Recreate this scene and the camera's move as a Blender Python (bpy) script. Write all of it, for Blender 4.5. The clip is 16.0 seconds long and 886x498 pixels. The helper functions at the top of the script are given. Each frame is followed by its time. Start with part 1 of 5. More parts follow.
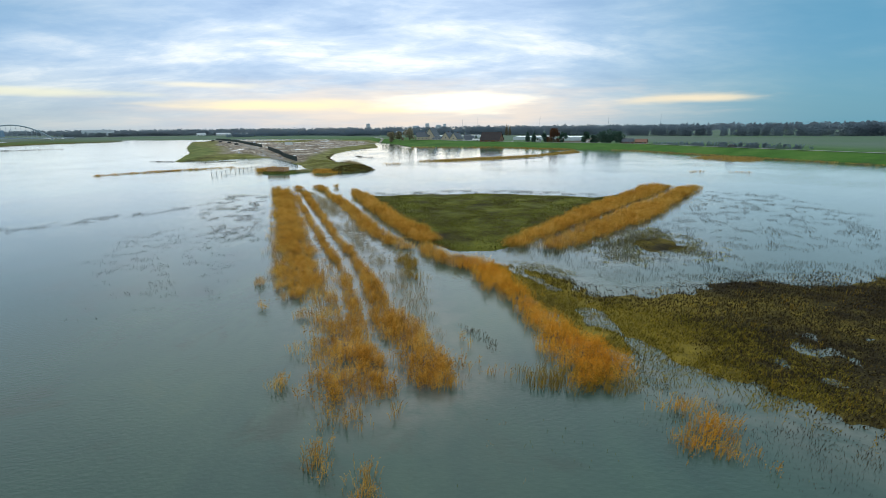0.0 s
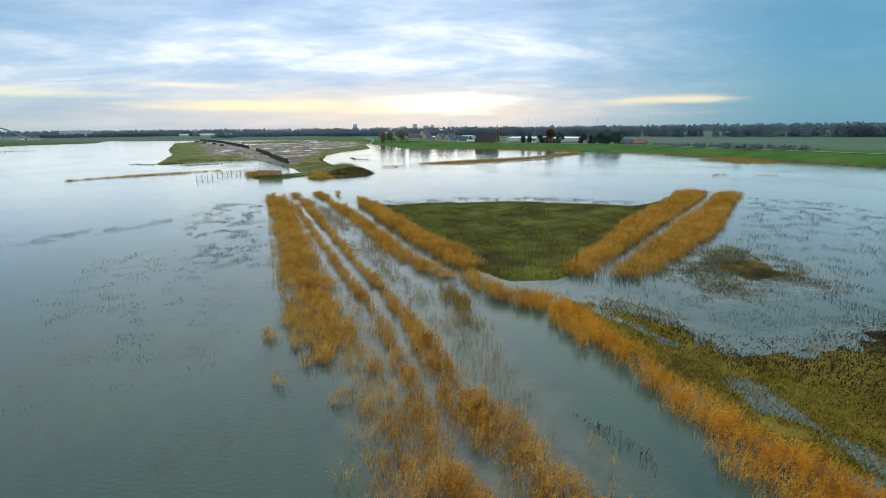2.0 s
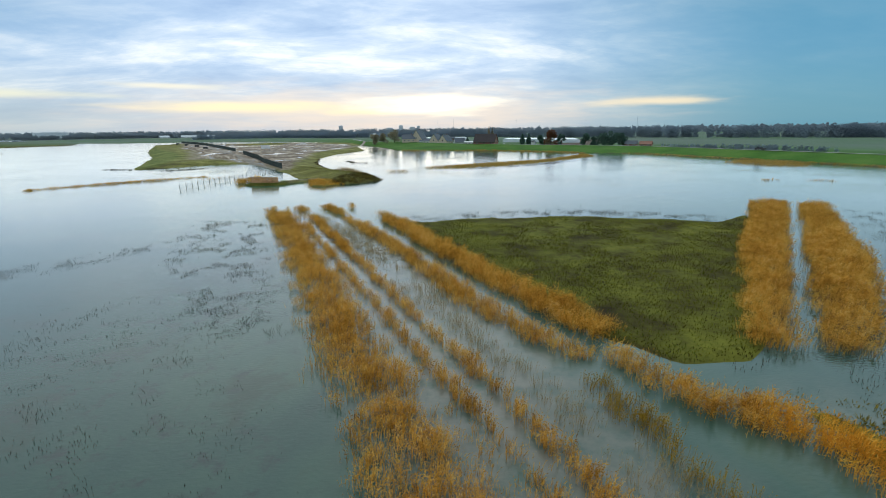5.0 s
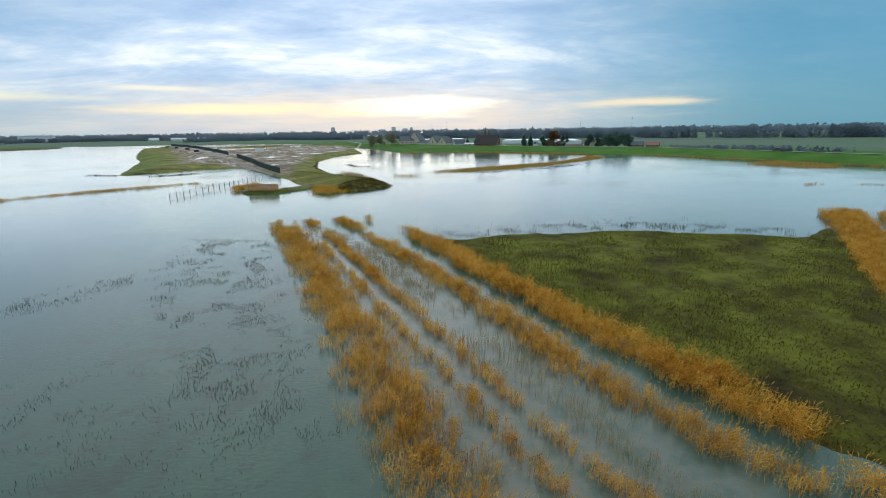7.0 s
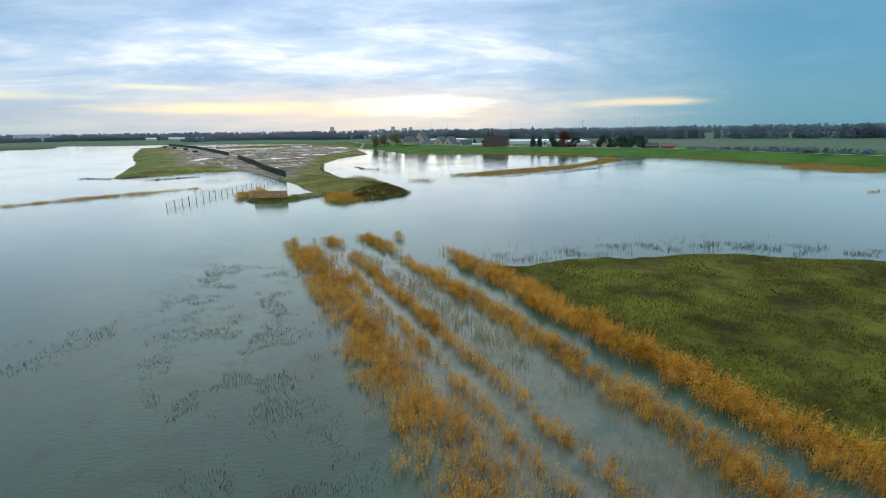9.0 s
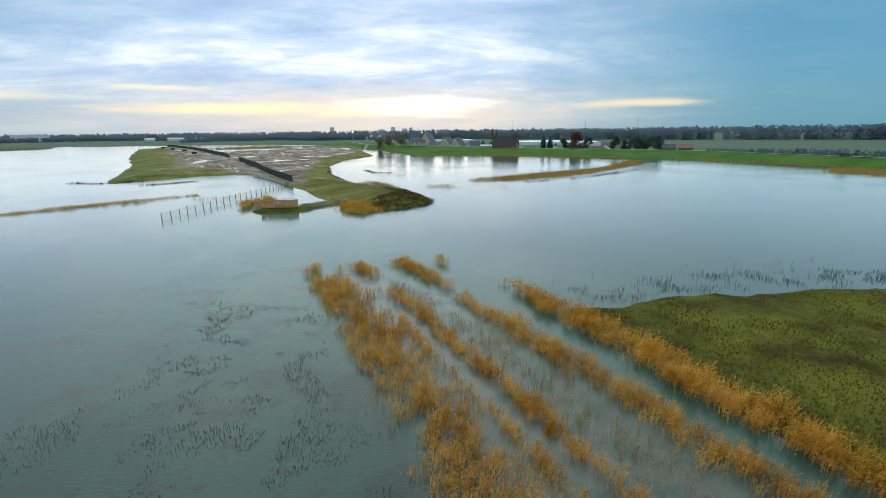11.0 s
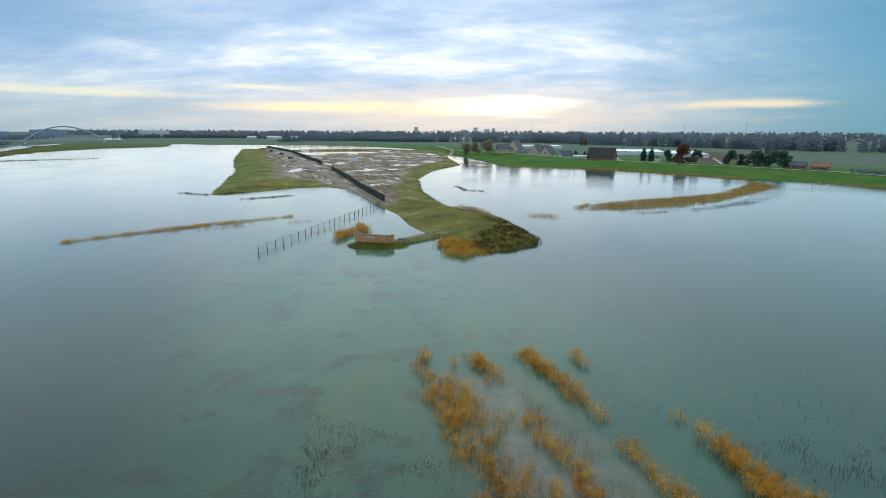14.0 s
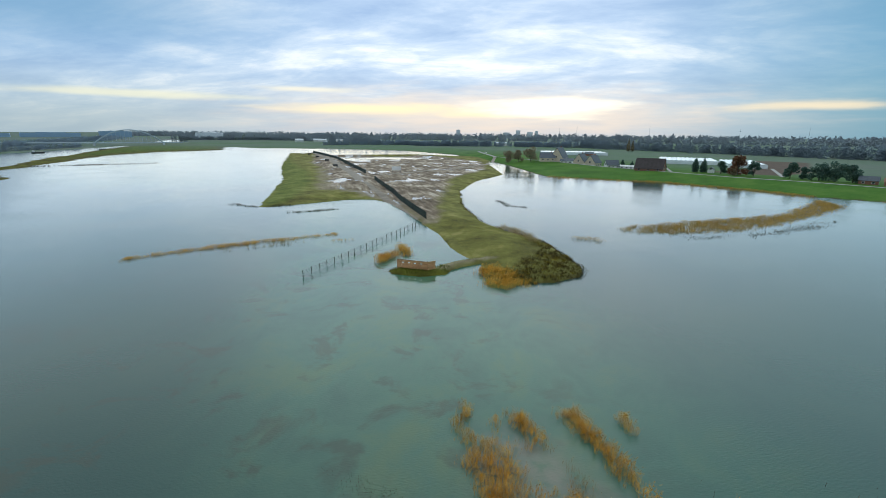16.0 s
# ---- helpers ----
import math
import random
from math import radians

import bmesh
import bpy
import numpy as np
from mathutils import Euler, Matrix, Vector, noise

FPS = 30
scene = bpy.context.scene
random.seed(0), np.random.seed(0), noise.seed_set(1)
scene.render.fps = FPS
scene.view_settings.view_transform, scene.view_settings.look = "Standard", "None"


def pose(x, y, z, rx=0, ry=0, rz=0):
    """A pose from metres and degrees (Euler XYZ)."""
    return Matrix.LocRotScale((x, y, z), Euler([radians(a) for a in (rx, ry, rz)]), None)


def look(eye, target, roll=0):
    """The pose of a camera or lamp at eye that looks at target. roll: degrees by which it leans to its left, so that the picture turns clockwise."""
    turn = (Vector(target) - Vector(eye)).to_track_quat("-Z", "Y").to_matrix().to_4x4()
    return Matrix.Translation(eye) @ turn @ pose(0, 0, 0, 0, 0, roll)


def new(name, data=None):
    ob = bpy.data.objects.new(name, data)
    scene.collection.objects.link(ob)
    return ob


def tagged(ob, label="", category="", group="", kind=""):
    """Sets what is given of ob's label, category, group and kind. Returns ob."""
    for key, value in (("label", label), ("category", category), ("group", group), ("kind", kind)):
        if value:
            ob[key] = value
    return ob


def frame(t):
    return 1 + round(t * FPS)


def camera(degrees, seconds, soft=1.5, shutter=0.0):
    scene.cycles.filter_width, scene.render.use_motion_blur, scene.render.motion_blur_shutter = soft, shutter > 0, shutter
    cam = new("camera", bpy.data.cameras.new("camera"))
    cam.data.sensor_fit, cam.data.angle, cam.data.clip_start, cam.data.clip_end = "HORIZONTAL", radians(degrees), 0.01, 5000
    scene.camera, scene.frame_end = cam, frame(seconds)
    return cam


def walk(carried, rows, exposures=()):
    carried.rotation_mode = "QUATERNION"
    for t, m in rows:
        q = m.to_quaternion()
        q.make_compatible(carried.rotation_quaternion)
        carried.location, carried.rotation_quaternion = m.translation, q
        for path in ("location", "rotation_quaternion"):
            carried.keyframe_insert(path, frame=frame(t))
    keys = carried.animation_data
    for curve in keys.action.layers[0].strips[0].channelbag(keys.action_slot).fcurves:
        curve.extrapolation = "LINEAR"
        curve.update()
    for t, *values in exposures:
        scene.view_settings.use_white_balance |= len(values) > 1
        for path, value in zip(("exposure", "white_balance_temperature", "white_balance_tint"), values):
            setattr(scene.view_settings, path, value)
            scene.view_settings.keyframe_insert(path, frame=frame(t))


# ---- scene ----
cam = camera(88.5, 16.0, 0.6)
PATH = [
    (0.0, (-2.072, 0.005, 14.621), (-2.189, 9.668, 12.050), -0.59),
    (0.5, (-3.515, 2.979, 14.568), (-3.563, 12.645, 12.006), -0.56),
    (1.0, (-5.080, 5.808, 14.515), (-5.039, 15.476, 11.961), -0.58),
    (1.5, (-6.699, 8.520, 14.604), (-6.592, 18.186, 12.044), -0.57),
    (2.0, (-8.400, 11.546, 14.544), (-8.238, 21.211, 11.986), -0.55),
    (2.5, (-9.905, 14.392, 14.476), (-9.726, 24.057, 11.919), -0.47),
    (3.0, (-11.596, 17.241, 14.404), (-11.339, 26.908, 11.855), -0.43),
    (3.5, (-13.064, 20.028, 14.384), (-12.688, 29.693, 11.846), -0.44),
    (4.0, (-14.518, 22.832, 14.495), (-14.135, 32.496, 11.956), -0.43),
    (6.5, (-21.803, 37.489, 14.474), (-21.186, 47.147, 11.957), -0.90),
    (7.0, (-23.201, 40.384, 14.567), (-22.576, 50.044, 12.057), -0.86),
    (7.5, (-24.609, 43.346, 14.692), (-23.979, 53.005, 12.180), -0.82),
    (8.0, (-26.057, 46.267, 14.841), (-25.409, 55.924, 12.328), -0.77),
    (10.5, (-32.876, 61.599, 15.245), (-32.210, 71.253, 12.723), -0.73),
    (11.0, (-34.284, 64.735, 15.357), (-33.608, 74.392, 12.850), -0.69),
    (11.5, (-35.606, 67.918, 15.895), (-34.935, 77.577, 13.392), -0.66),
    (12.0, (-36.894, 70.652, 16.822), (-36.327, 80.317, 14.318), -0.63),
    (12.5, (-37.773, 72.691, 17.736), (-37.594, 82.371, 15.234), -0.44),
    (13.0, (-38.610, 74.183, 19.011), (-38.931, 83.857, 16.501), -0.19),
    (13.5, (-39.342, 75.662, 20.080), (-39.999, 85.320, 17.575), 0.08),
    (14.0, (-39.846, 76.580, 21.274), (-40.803, 86.213, 18.766), 0.24),
    (14.5, (-40.168, 77.183, 22.488), (-41.419, 86.784, 19.989), 0.36),
    (15.0, (-40.465, 77.519, 23.777), (-41.966, 87.082, 21.264), 0.55),
    (15.5, (-40.679, 77.997, 24.868), (-42.317, 87.540, 22.368), 0.56),
    (16.0, (-40.651, 78.383, 25.871), (-42.455, 87.902, 23.393), 0.51),
]
walk(cam, [(t, look(eye, target, roll)) for t, eye, target, roll in PATH])
# ---- light and sky ----
K = 1.15                      # plan unit in metres
SUN_AZ, SUN_EL = 1.5, 38.0     # degrees clockwise from +y, and above the horizon
world = bpy.data.worlds.new("overcast_sky")
scene.world = world
world.use_nodes = True


class Nodes:
    """Small helper to write node trees."""

    def __init__(self, tree):
        self.t = tree

    def add(self, kind, inputs=None):
        n = self.t.nodes.new(kind)
        for key, value in (inputs or {}).items():
            if isinstance(value, bpy.types.NodeSocket):
                self.t.links.new(value, n.inputs[key])
            else:
                n.inputs[key].default_value = value
        return n

    def math(self, op, a, b=0.0, c=0.0, clamp=False):
        n = self.add("ShaderNodeMath", {0: a, 1: b, 2: c})
        n.operation, n.use_clamp = op, clamp
        return n.outputs[0]

    def mix(self, fac, a, b):
        n = self.add("ShaderNodeMix")
        n.data_type = "RGBA"
        for i, v in ((0, fac), (6, a), (7, b)):
            if isinstance(v, bpy.types.NodeSocket):
                self.t.links.new(v, n.inputs[i])
            else:
                n.inputs[i].default_value = v
        return n.outputs[2]

    def noise(self, vec, scale, detail=3.0, rough=0.5, dist=0.0):
        return self.add("ShaderNodeTexNoise", {"Vector": vec, "Scale": scale, "Detail": detail, "Roughness": rough, "Distortion": dist}).outputs[0]

    def ramp(self, fac, stops, interp="LINEAR"):
        n = self.add("ShaderNodeValToRGB", {0: fac})
        e = n.color_ramp.elements
        n.color_ramp.interpolation = interp
        while len(e) < len(stops):
            e.new(0.5)
        for el, (pos, col) in zip(e, stops):
            el.position = pos
            el.color = (*col, 1.0) if len(col) == 3 else col
        return n.outputs[0]

    def step(self, v, lo, hi):
        n = self.add("ShaderNodeMapRange", {0: v, 1: lo, 2: hi})
        n.interpolation_type = "SMOOTHSTEP"
        return n.outputs[0]

    def zone(self, key):
        n = self.add("ShaderNodeAttribute")
        n.attribute_name = key
        return n.outputs["Fac"]


def build_sky():
    n = Nodes(world.node_tree)
    world.node_tree.nodes.clear()
    co = n.add("ShaderNodeTexCoord").outputs["Generated"]
    sep = n.add("ShaderNodeSeparateXYZ", {0: co})
    x, y, z = sep.outputs
    az = n.math("ARCTAN2", x, y)                  # radians, clockwise from +y
    el = n.math("ARCSINE", z)
    up = n.math("MAXIMUM", el, 0.0)
    # clouds on a flat layer overhead, drawn out along the wind
    inv = n.math("DIVIDE", 1.0, n.math("ADD", n.math("MAXIMUM", z, 0.0), 0.17))
    plane = n.add("ShaderNodeCombineXYZ", {0: n.math("MULTIPLY", x, inv), 1: n.math("MULTIPLY", y, inv), 2: 3.1}).outputs[0]
    turned = n.add("ShaderNodeMapping", {0: plane, 2: (0.0, 0.0, radians(-14)), 3: (0.9, 1.5, 1.0)}).outputs[0]
    big = n.noise(turned, 1.05, 7.0, 0.58, 0.35)
    fine = n.noise(turned, 3.0, 7.0, 0.62, 0.4)
    cloud = n.math("ADD", n.math("MULTIPLY", big, 0.72), n.math("MULTIPLY", fine, 0.28))
    base = n.ramp(cloud, [(0.36, (0.31, 0.47, 0.72)), (0.46, (0.43, 0.59, 0.81)), (0.54, (0.60, 0.73, 0.89)), (0.63, (0.91, 0.96, 1.0))])
    # away from the low sun the deck is a deeper blue-grey, most of all higher up
    behind = n.math("SUBTRACT", 1.0, n.math("MULTIPLY", n.step(n.math("ABSOLUTE", az), radians(80), radians(130)), 0.85))
    right = n.math("MULTIPLY", n.step(az, radians(4), radians(40)), behind)
    left = n.math("MULTIPLY", n.step(az, radians(-20), radians(-50)), behind)
    base = n.mix(n.math("MULTIPLY", right, 0.90), base, (0.045, 0.26, 0.42, 1.0))
    base = n.mix(n.math("MULTIPLY", n.math("MULTIPLY", left, n.step(up, radians(4), radians(11))), 0.8), base, (0.15, 0.34, 0.54, 1.0))
    heavy = n.math("MULTIPLY", n.math("MAXIMUM", n.math("MULTIPLY", left, 0.25), n.math("MULTIPLY", right, 0.45)), n.step(up, radians(8), radians(22)))
    base = n.mix(heavy, base, (0.06, 0.18, 0.24, 1.0))
    # veil of haze down to the horizon
    veil = n.math("SUBTRACT", 1.0, n.step(up, radians(0.0), radians(8.5)))
    hazecol = n.mix(right, n.mix(left, (0.47, 0.54, 0.62, 1.0), (0.34, 0.45, 0.50, 1.0)), (0.075, 0.290, 0.410, 1.0))
    col = n.mix(n.math("MULTIPLY", veil, 0.85), base, hazecol)

    def streak(col, az0, el0, waz, wel, colour, power, k):
        wob = n.math("MULTIPLY", n.math("SUBTRACT", n.noise(n.add("ShaderNodeCombineXYZ", {0: n.math("MULTIPLY", az, 9.0), 1: n.math("MULTIPLY", el, 60.0), 2: k}).outputs[0], 1.0, 4.0), 0.5), 1.3)
        da = n.math("DIVIDE", n.math("SUBTRACT", az, radians(az0)), radians(waz))
        de = n.math("DIVIDE", n.math("SUBTRACT", el, radians(el0)), radians(wel))
        r = n.math("SQRT", n.math("ADD", n.math("MULTIPLY", da, da), n.math("MULTIPLY", de, de)))
        f = n.math("SUBTRACT", 1.0, n.step(n.math("ADD", r, wob), 0.15, 1.25))
        return n.mix(n.math("MULTIPLY", f, power), col, colour)

    # glow of the low sun in the gaps under the cloud deck
    col = streak(col, -5.0, 2.4, 30.0, 3.2, (0.86, 0.72, 0.60, 1.0), 0.65, 1.0)
    col = streak(col, -19.0, 2.7, 13.0, 0.75, (1.0, 0.86, 0.55, 1.0), 0.95, 2.0)
    col = streak(col, -7.0, 2.2, 6.0, 0.5, (1.0, 0.84, 0.56, 1.0), 0.8, 6.0)
    col = streak(col, 1.5, 3.0, 9.0, 1.35, (1.45, 1.30, 1.0, 1.0), 1.0, 3.0)
    col = streak(col, -43.0, 3.6, 12.0, 0.45, (0.86, 0.84, 0.62, 1.0), 0.7, 4.0)
    col = streak(col, -27.0, 4.7, 6.0, 0.35, (0.95, 0.88, 0.68, 1.0), 0.7, 7.0)
    col = streak(col, 27.0, 2.8, 7.0, 0.6, (0.95, 0.78, 0.52, 1.0), 0.75, 5.0)
    # thin clear-air light behind the cloud deck
    clear = n.add("ShaderNodeTexSky")
    clear.sky_type, clear.sun_disc = "NISHITA", False
    clear.sun_elevation, clear.sun_rotation = radians(SUN_EL), radians(SUN_AZ)
    # overhead the deck is thin, pale and bright, most of all on the sun's side
    over = n.step(up, radians(12), radians(27))
    col = n.mix(n.math("MULTIPLY", over, 0.85), col, n.mix(n.math("MULTIPLY", right, 0.8), (0.74, 0.84, 0.86, 1.0), (0.40, 0.70, 0.78, 1.0)))
    ahead = n.math("SUBTRACT", 1.0, n.step(n.math("ABSOLUTE", n.math("ADD", az, radians(4))), radians(18), radians(62)))
    zenith = n.math("ADD", 1.0, n.math("MULTIPLY", over, n.math("SUBTRACT", n.math("MULTIPLY", ahead, 0.62), n.math("ADD", 0.26, n.math("MULTIPLY", left, 0.14)))))
    zenith = n.math("SUBTRACT", zenith, n.math("MULTIPLY", n.step(up, radians(38), radians(62)), 0.35))
    b1 = n.add("ShaderNodeBackground", {0: col, 1: n.math("MULTIPLY", zenith, SKY)})
    b2 = n.add("ShaderNodeBackground", {0: clear.outputs[0], 1: 0.012})
    both = n.add("ShaderNodeAddShader", {0: b1.outputs[0], 1: b2.outputs[0]})
    n.add("ShaderNodeOutputWorld", {0: both.outputs[0]})


SKY = 1.03
build_sky()
lamp = bpy.data.lights.new("sun", "SUN")
lamp.energy, lamp.angle, lamp.color = 1.25, radians(120), (0.89, 0.985, 1.0)
sun = new("sun", lamp)
sun.matrix_world = look((0, 0, 300), (-math.sin(radians(SUN_AZ)) * 100, -math.cos(radians(SUN_AZ)) * 100, 300 - 100 * math.tan(radians(SUN_EL))))
scene.view_settings.exposure = 0.0


# ---- materials ----
def material(name):
    m = bpy.data.materials.new(name)
    m.use_nodes = True
    m.node_tree.nodes.clear()
    return m, Nodes(m.node_tree)


def finish(n, col, rough=0.8, bump=None, strength=0.3, distance=0.05, **more):
    inputs = {"Base Color": col, "Roughness": rough, **more}
    if bump is not None:
        inputs["Normal"] = n.add("ShaderNodeBump", {"Height": bump, "Strength": strength, "Distance": distance}).outputs[0]
    p = n.add("ShaderNodeBsdfPrincipled", inputs)
    n.add("ShaderNodeOutputMaterial", {0: p.outputs[0]})
    return p


def plain(name, a, b, scale=3.0, rough=0.8, bump=0.2, distance=0.02, metal=0.0):
    """A surface that varies between two colours, coarse and fine."""
    m, n = material(name)
    co = n.add("ShaderNodeTexCoord").outputs["Object"]
    rnd = n.add("ShaderNodeObjectInfo").outputs["Random"]
    v = n.math("ADD", n.math("MULTIPLY", n.noise(co, scale, 4.0), 0.6), n.math("MULTIPLY", n.noise(co, scale * 9, 3.0), 0.4))
    v = n.math("ADD", v, n.math("MULTIPLY", n.math("SUBTRACT", rnd, 0.5), 0.25))
    col = n.ramp(v, [(0.3, a), (0.7, b)])
    finish(n, col, rough, v, bump, distance, Metallic=metal)
    return m


def plants(name, colours, translucent=0.35, rough=0.75, mass=0.0):
    """Stems and leaves: each blade takes its own colour; light shines through."""
    m, n = material(name)
    rnd = n.add("ShaderNodeNewGeometry").outputs["Random Per Island"]
    co = n.add("ShaderNodeTexCoord").outputs["Object"]
    patch = n.math("ADD", n.math("MULTIPLY", n.noise(co, 0.45, 3.0), 0.6), n.math("MULTIPLY", n.noise(co, 0.09, 2.0), 0.4))
    clump = n.noise(co, 1.7, 2.0)
    v = n.math("ADD", n.math("MULTIPLY", rnd, 0.40), n.math("MULTIPLY", n.step(patch, 0.36, 0.64), 0.26))
    v = n.math("ADD", v, n.math("MULTIPLY", n.step(clump, 0.34, 0.66), 0.34))
    k = len(colours) - 1
    col = n.ramp(v, [(0.05 + 0.9 * i / k, c) for i, c in enumerate(colours)])
    d = n.add("ShaderNodeBsdfPrincipled", {"Base Color": col, "Roughness": rough, "Specular IOR Level": 0.1 * (1 - mass)})
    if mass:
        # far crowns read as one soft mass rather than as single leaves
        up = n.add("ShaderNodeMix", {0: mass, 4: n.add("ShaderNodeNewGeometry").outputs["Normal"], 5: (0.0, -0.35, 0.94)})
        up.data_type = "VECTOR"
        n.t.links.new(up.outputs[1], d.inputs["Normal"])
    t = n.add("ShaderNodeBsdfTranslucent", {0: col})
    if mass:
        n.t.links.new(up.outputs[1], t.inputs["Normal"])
    n.add("ShaderNodeOutputMaterial", {0: n.add("ShaderNodeMixShader", {0: translucent, 1: d.outputs[0], 2: t.outputs[0]}).outputs[0]})
    return m


REED = plants("dry_reed", [(0.19, 0.085, 0.015), (0.46, 0.222, 0.032), (0.72, 0.385, 0.06), (0.84, 0.51, 0.11), (0.88, 0.65, 0.24)], 0.4)
GOLD = plants("golden_reed", [(0.44, 0.19, 0.02), (0.72, 0.34, 0.035), (0.90, 0.49, 0.06), (0.92, 0.64, 0.16)], 0.4)
OLIVE = plants("olive_reed", [(0.20, 0.13, 0.02), (0.36, 0.22, 0.025), (0.50, 0.30, 0.035), (0.44, 0.33, 0.05)], 0.4)
PALE = plants("pale_reed", [(0.26, 0.20, 0.10), (0.45, 0.34, 0.17), (0.56, 0.45, 0.26)], 0.4)
WEED = plants("dark_weed", [(0.034, 0.030, 0.022), (0.065, 0.056, 0.036), (0.12, 0.10, 0.045)], 0.15)
MOSS = plants("marsh_grass", [(0.075, 0.058, 0.016), (0.17, 0.135, 0.02), (0.31, 0.235, 0.028), (0.50, 0.36, 0.045)], 0.35)
HEATH = plants("brown_marsh_weed", [(0.024, 0.018, 0.012), (0.045, 0.032, 0.017), (0.08, 0.056, 0.021), (0.18, 0.12, 0.027)], 0.2)
HERB = plants("green_herb", [(0.06, 0.09, 0.018), (0.12, 0.16, 0.025), (0.21, 0.22, 0.035)], 0.3)
SCRUB = plants("dead_brown_scrub", [(0.045, 0.034, 0.018), (0.085, 0.062, 0.028), (0.13, 0.10, 0.035), (0.20, 0.145, 0.045)], 0.2)
# lighter copy of the turf tufts, with the haze over the spit mixed in
PALETURF = plants("pale_turf_tuft", [(0.12, 0.10, 0.035), (0.19, 0.18, 0.045), (0.26, 0.25, 0.06), (0.40, 0.34, 0.11)], 0.35)
TURF = plants("turf_tuft", [(0.06, 0.044, 0.014), (0.105, 0.095, 0.014), (0.155, 0.16, 0.018), (0.28, 0.25, 0.034)], 0.35)


def water_material():
    """Opaque flood water: grey-green, silty over the shallows, darkened towards both sides."""
    m, n = material("flood_water")
    co = n.add("ShaderNodeTexCoord").outputs["Object"]
    sx, sy, _ = n.add("ShaderNodeSeparateXYZ", {0: co}).outputs
    big = n.noise(co, 0.022, 4.0, 0.55, 0.4)
    mid = n.noise(n.add("ShaderNodeMapping", {0: co, 3: (1.0, 0.7, 1.0), 2: (0, 0, radians(-25))}).outputs[0], 0.11, 6.0, 0.62, 0.3)
    tone = n.math("ADD", n.math("MULTIPLY", big, 0.45), n.math("MULTIPLY", mid, 0.55))
    col = n.ramp(tone, [(0.36, (0.022, 0.056, 0.047)), (0.44, (0.031, 0.074, 0.060)), (0.54, (0.044, 0.092, 0.067)), (0.64, (0.068, 0.102, 0.058))])
    north = n.step(sy, 75.0, 135.0)
    col = n.mix(n.math("MULTIPLY", north, 0.75), col, n.ramp(mid, [(0.36, (0.028, 0.124, 0.088)), (0.5, (0.040, 0.156, 0.106)), (0.64, (0.068, 0.166, 0.090))]))
    # lens falloff put into the colour: water darkens away from the reed rows
    side = n.math("ADD", n.math("ADD", sx, n.math("MULTIPLY", sy, 0.48)), 4.0)
    west = n.step(side, 1.0, -20.0)
    east = n.step(side, 22.0, 52.0)
    col = n.mix(n.math("MULTIPLY", n.math("MAXIMUM", west, east), 0.85), col, (0.007, 0.052, 0.048, 1.0))
    # drowned turf shows as dim blotches
    blot = n.math("MULTIPLY", n.step(n.noise(co, 0.16, 5.0, 0.6, 0.5), 0.52, 0.66), n.zone("shoal"))
    col = n.mix(n.math("MULTIPLY", blot, 0.6), col, (0.030, 0.044, 0.030, 1.0))
    speck = n.noise(co, 0.55, 5.0, 0.65)
    col = n.mix(n.math("MULTIPLY", n.zone("silt"), n.step(speck, 0.22, 0.66)), col, (0.190, 0.172, 0.140, 1.0))
    col = n.mix(n.math("MULTIPLY", n.zone("weedy"), n.step(n.noise(co, 0.5, 6.0, 0.7), 0.50, 0.70)), col, (0.030, 0.046, 0.044, 1.0))
    w1 = n.add("ShaderNodeTexWave", {"Vector": n.add("ShaderNodeMapping", {0: co, 2: (0, 0, radians(62))}).outputs[0], "Scale": 0.9, "Distortion": 6.5, "Detail": 3.0, "Detail Scale": 1.4}).outputs[1]
    w2 = n.noise(n.add("ShaderNodeMapping", {0: co, 2: (0, 0, radians(-28)), 3: (1.0, 2.4, 1.0)}).outputs[0], 2.3, 3.0, 0.55)
    calm = n.step(n.noise(co, 0.035, 4.0, 0.6), 0.40, 0.66)
    h = n.math("ADD", n.math("MULTIPLY", w1, 0.12), n.math("MULTIPLY", w2, 0.88))
    h = n.math("MULTIPLY", h, n.math("ADD", 0.38, n.math("MULTIPLY", calm, 0.55)))
    finish(n, col, 0.07, h, 0.6, 0.032, IOR=1.35)
    return m


WATER = water_material()


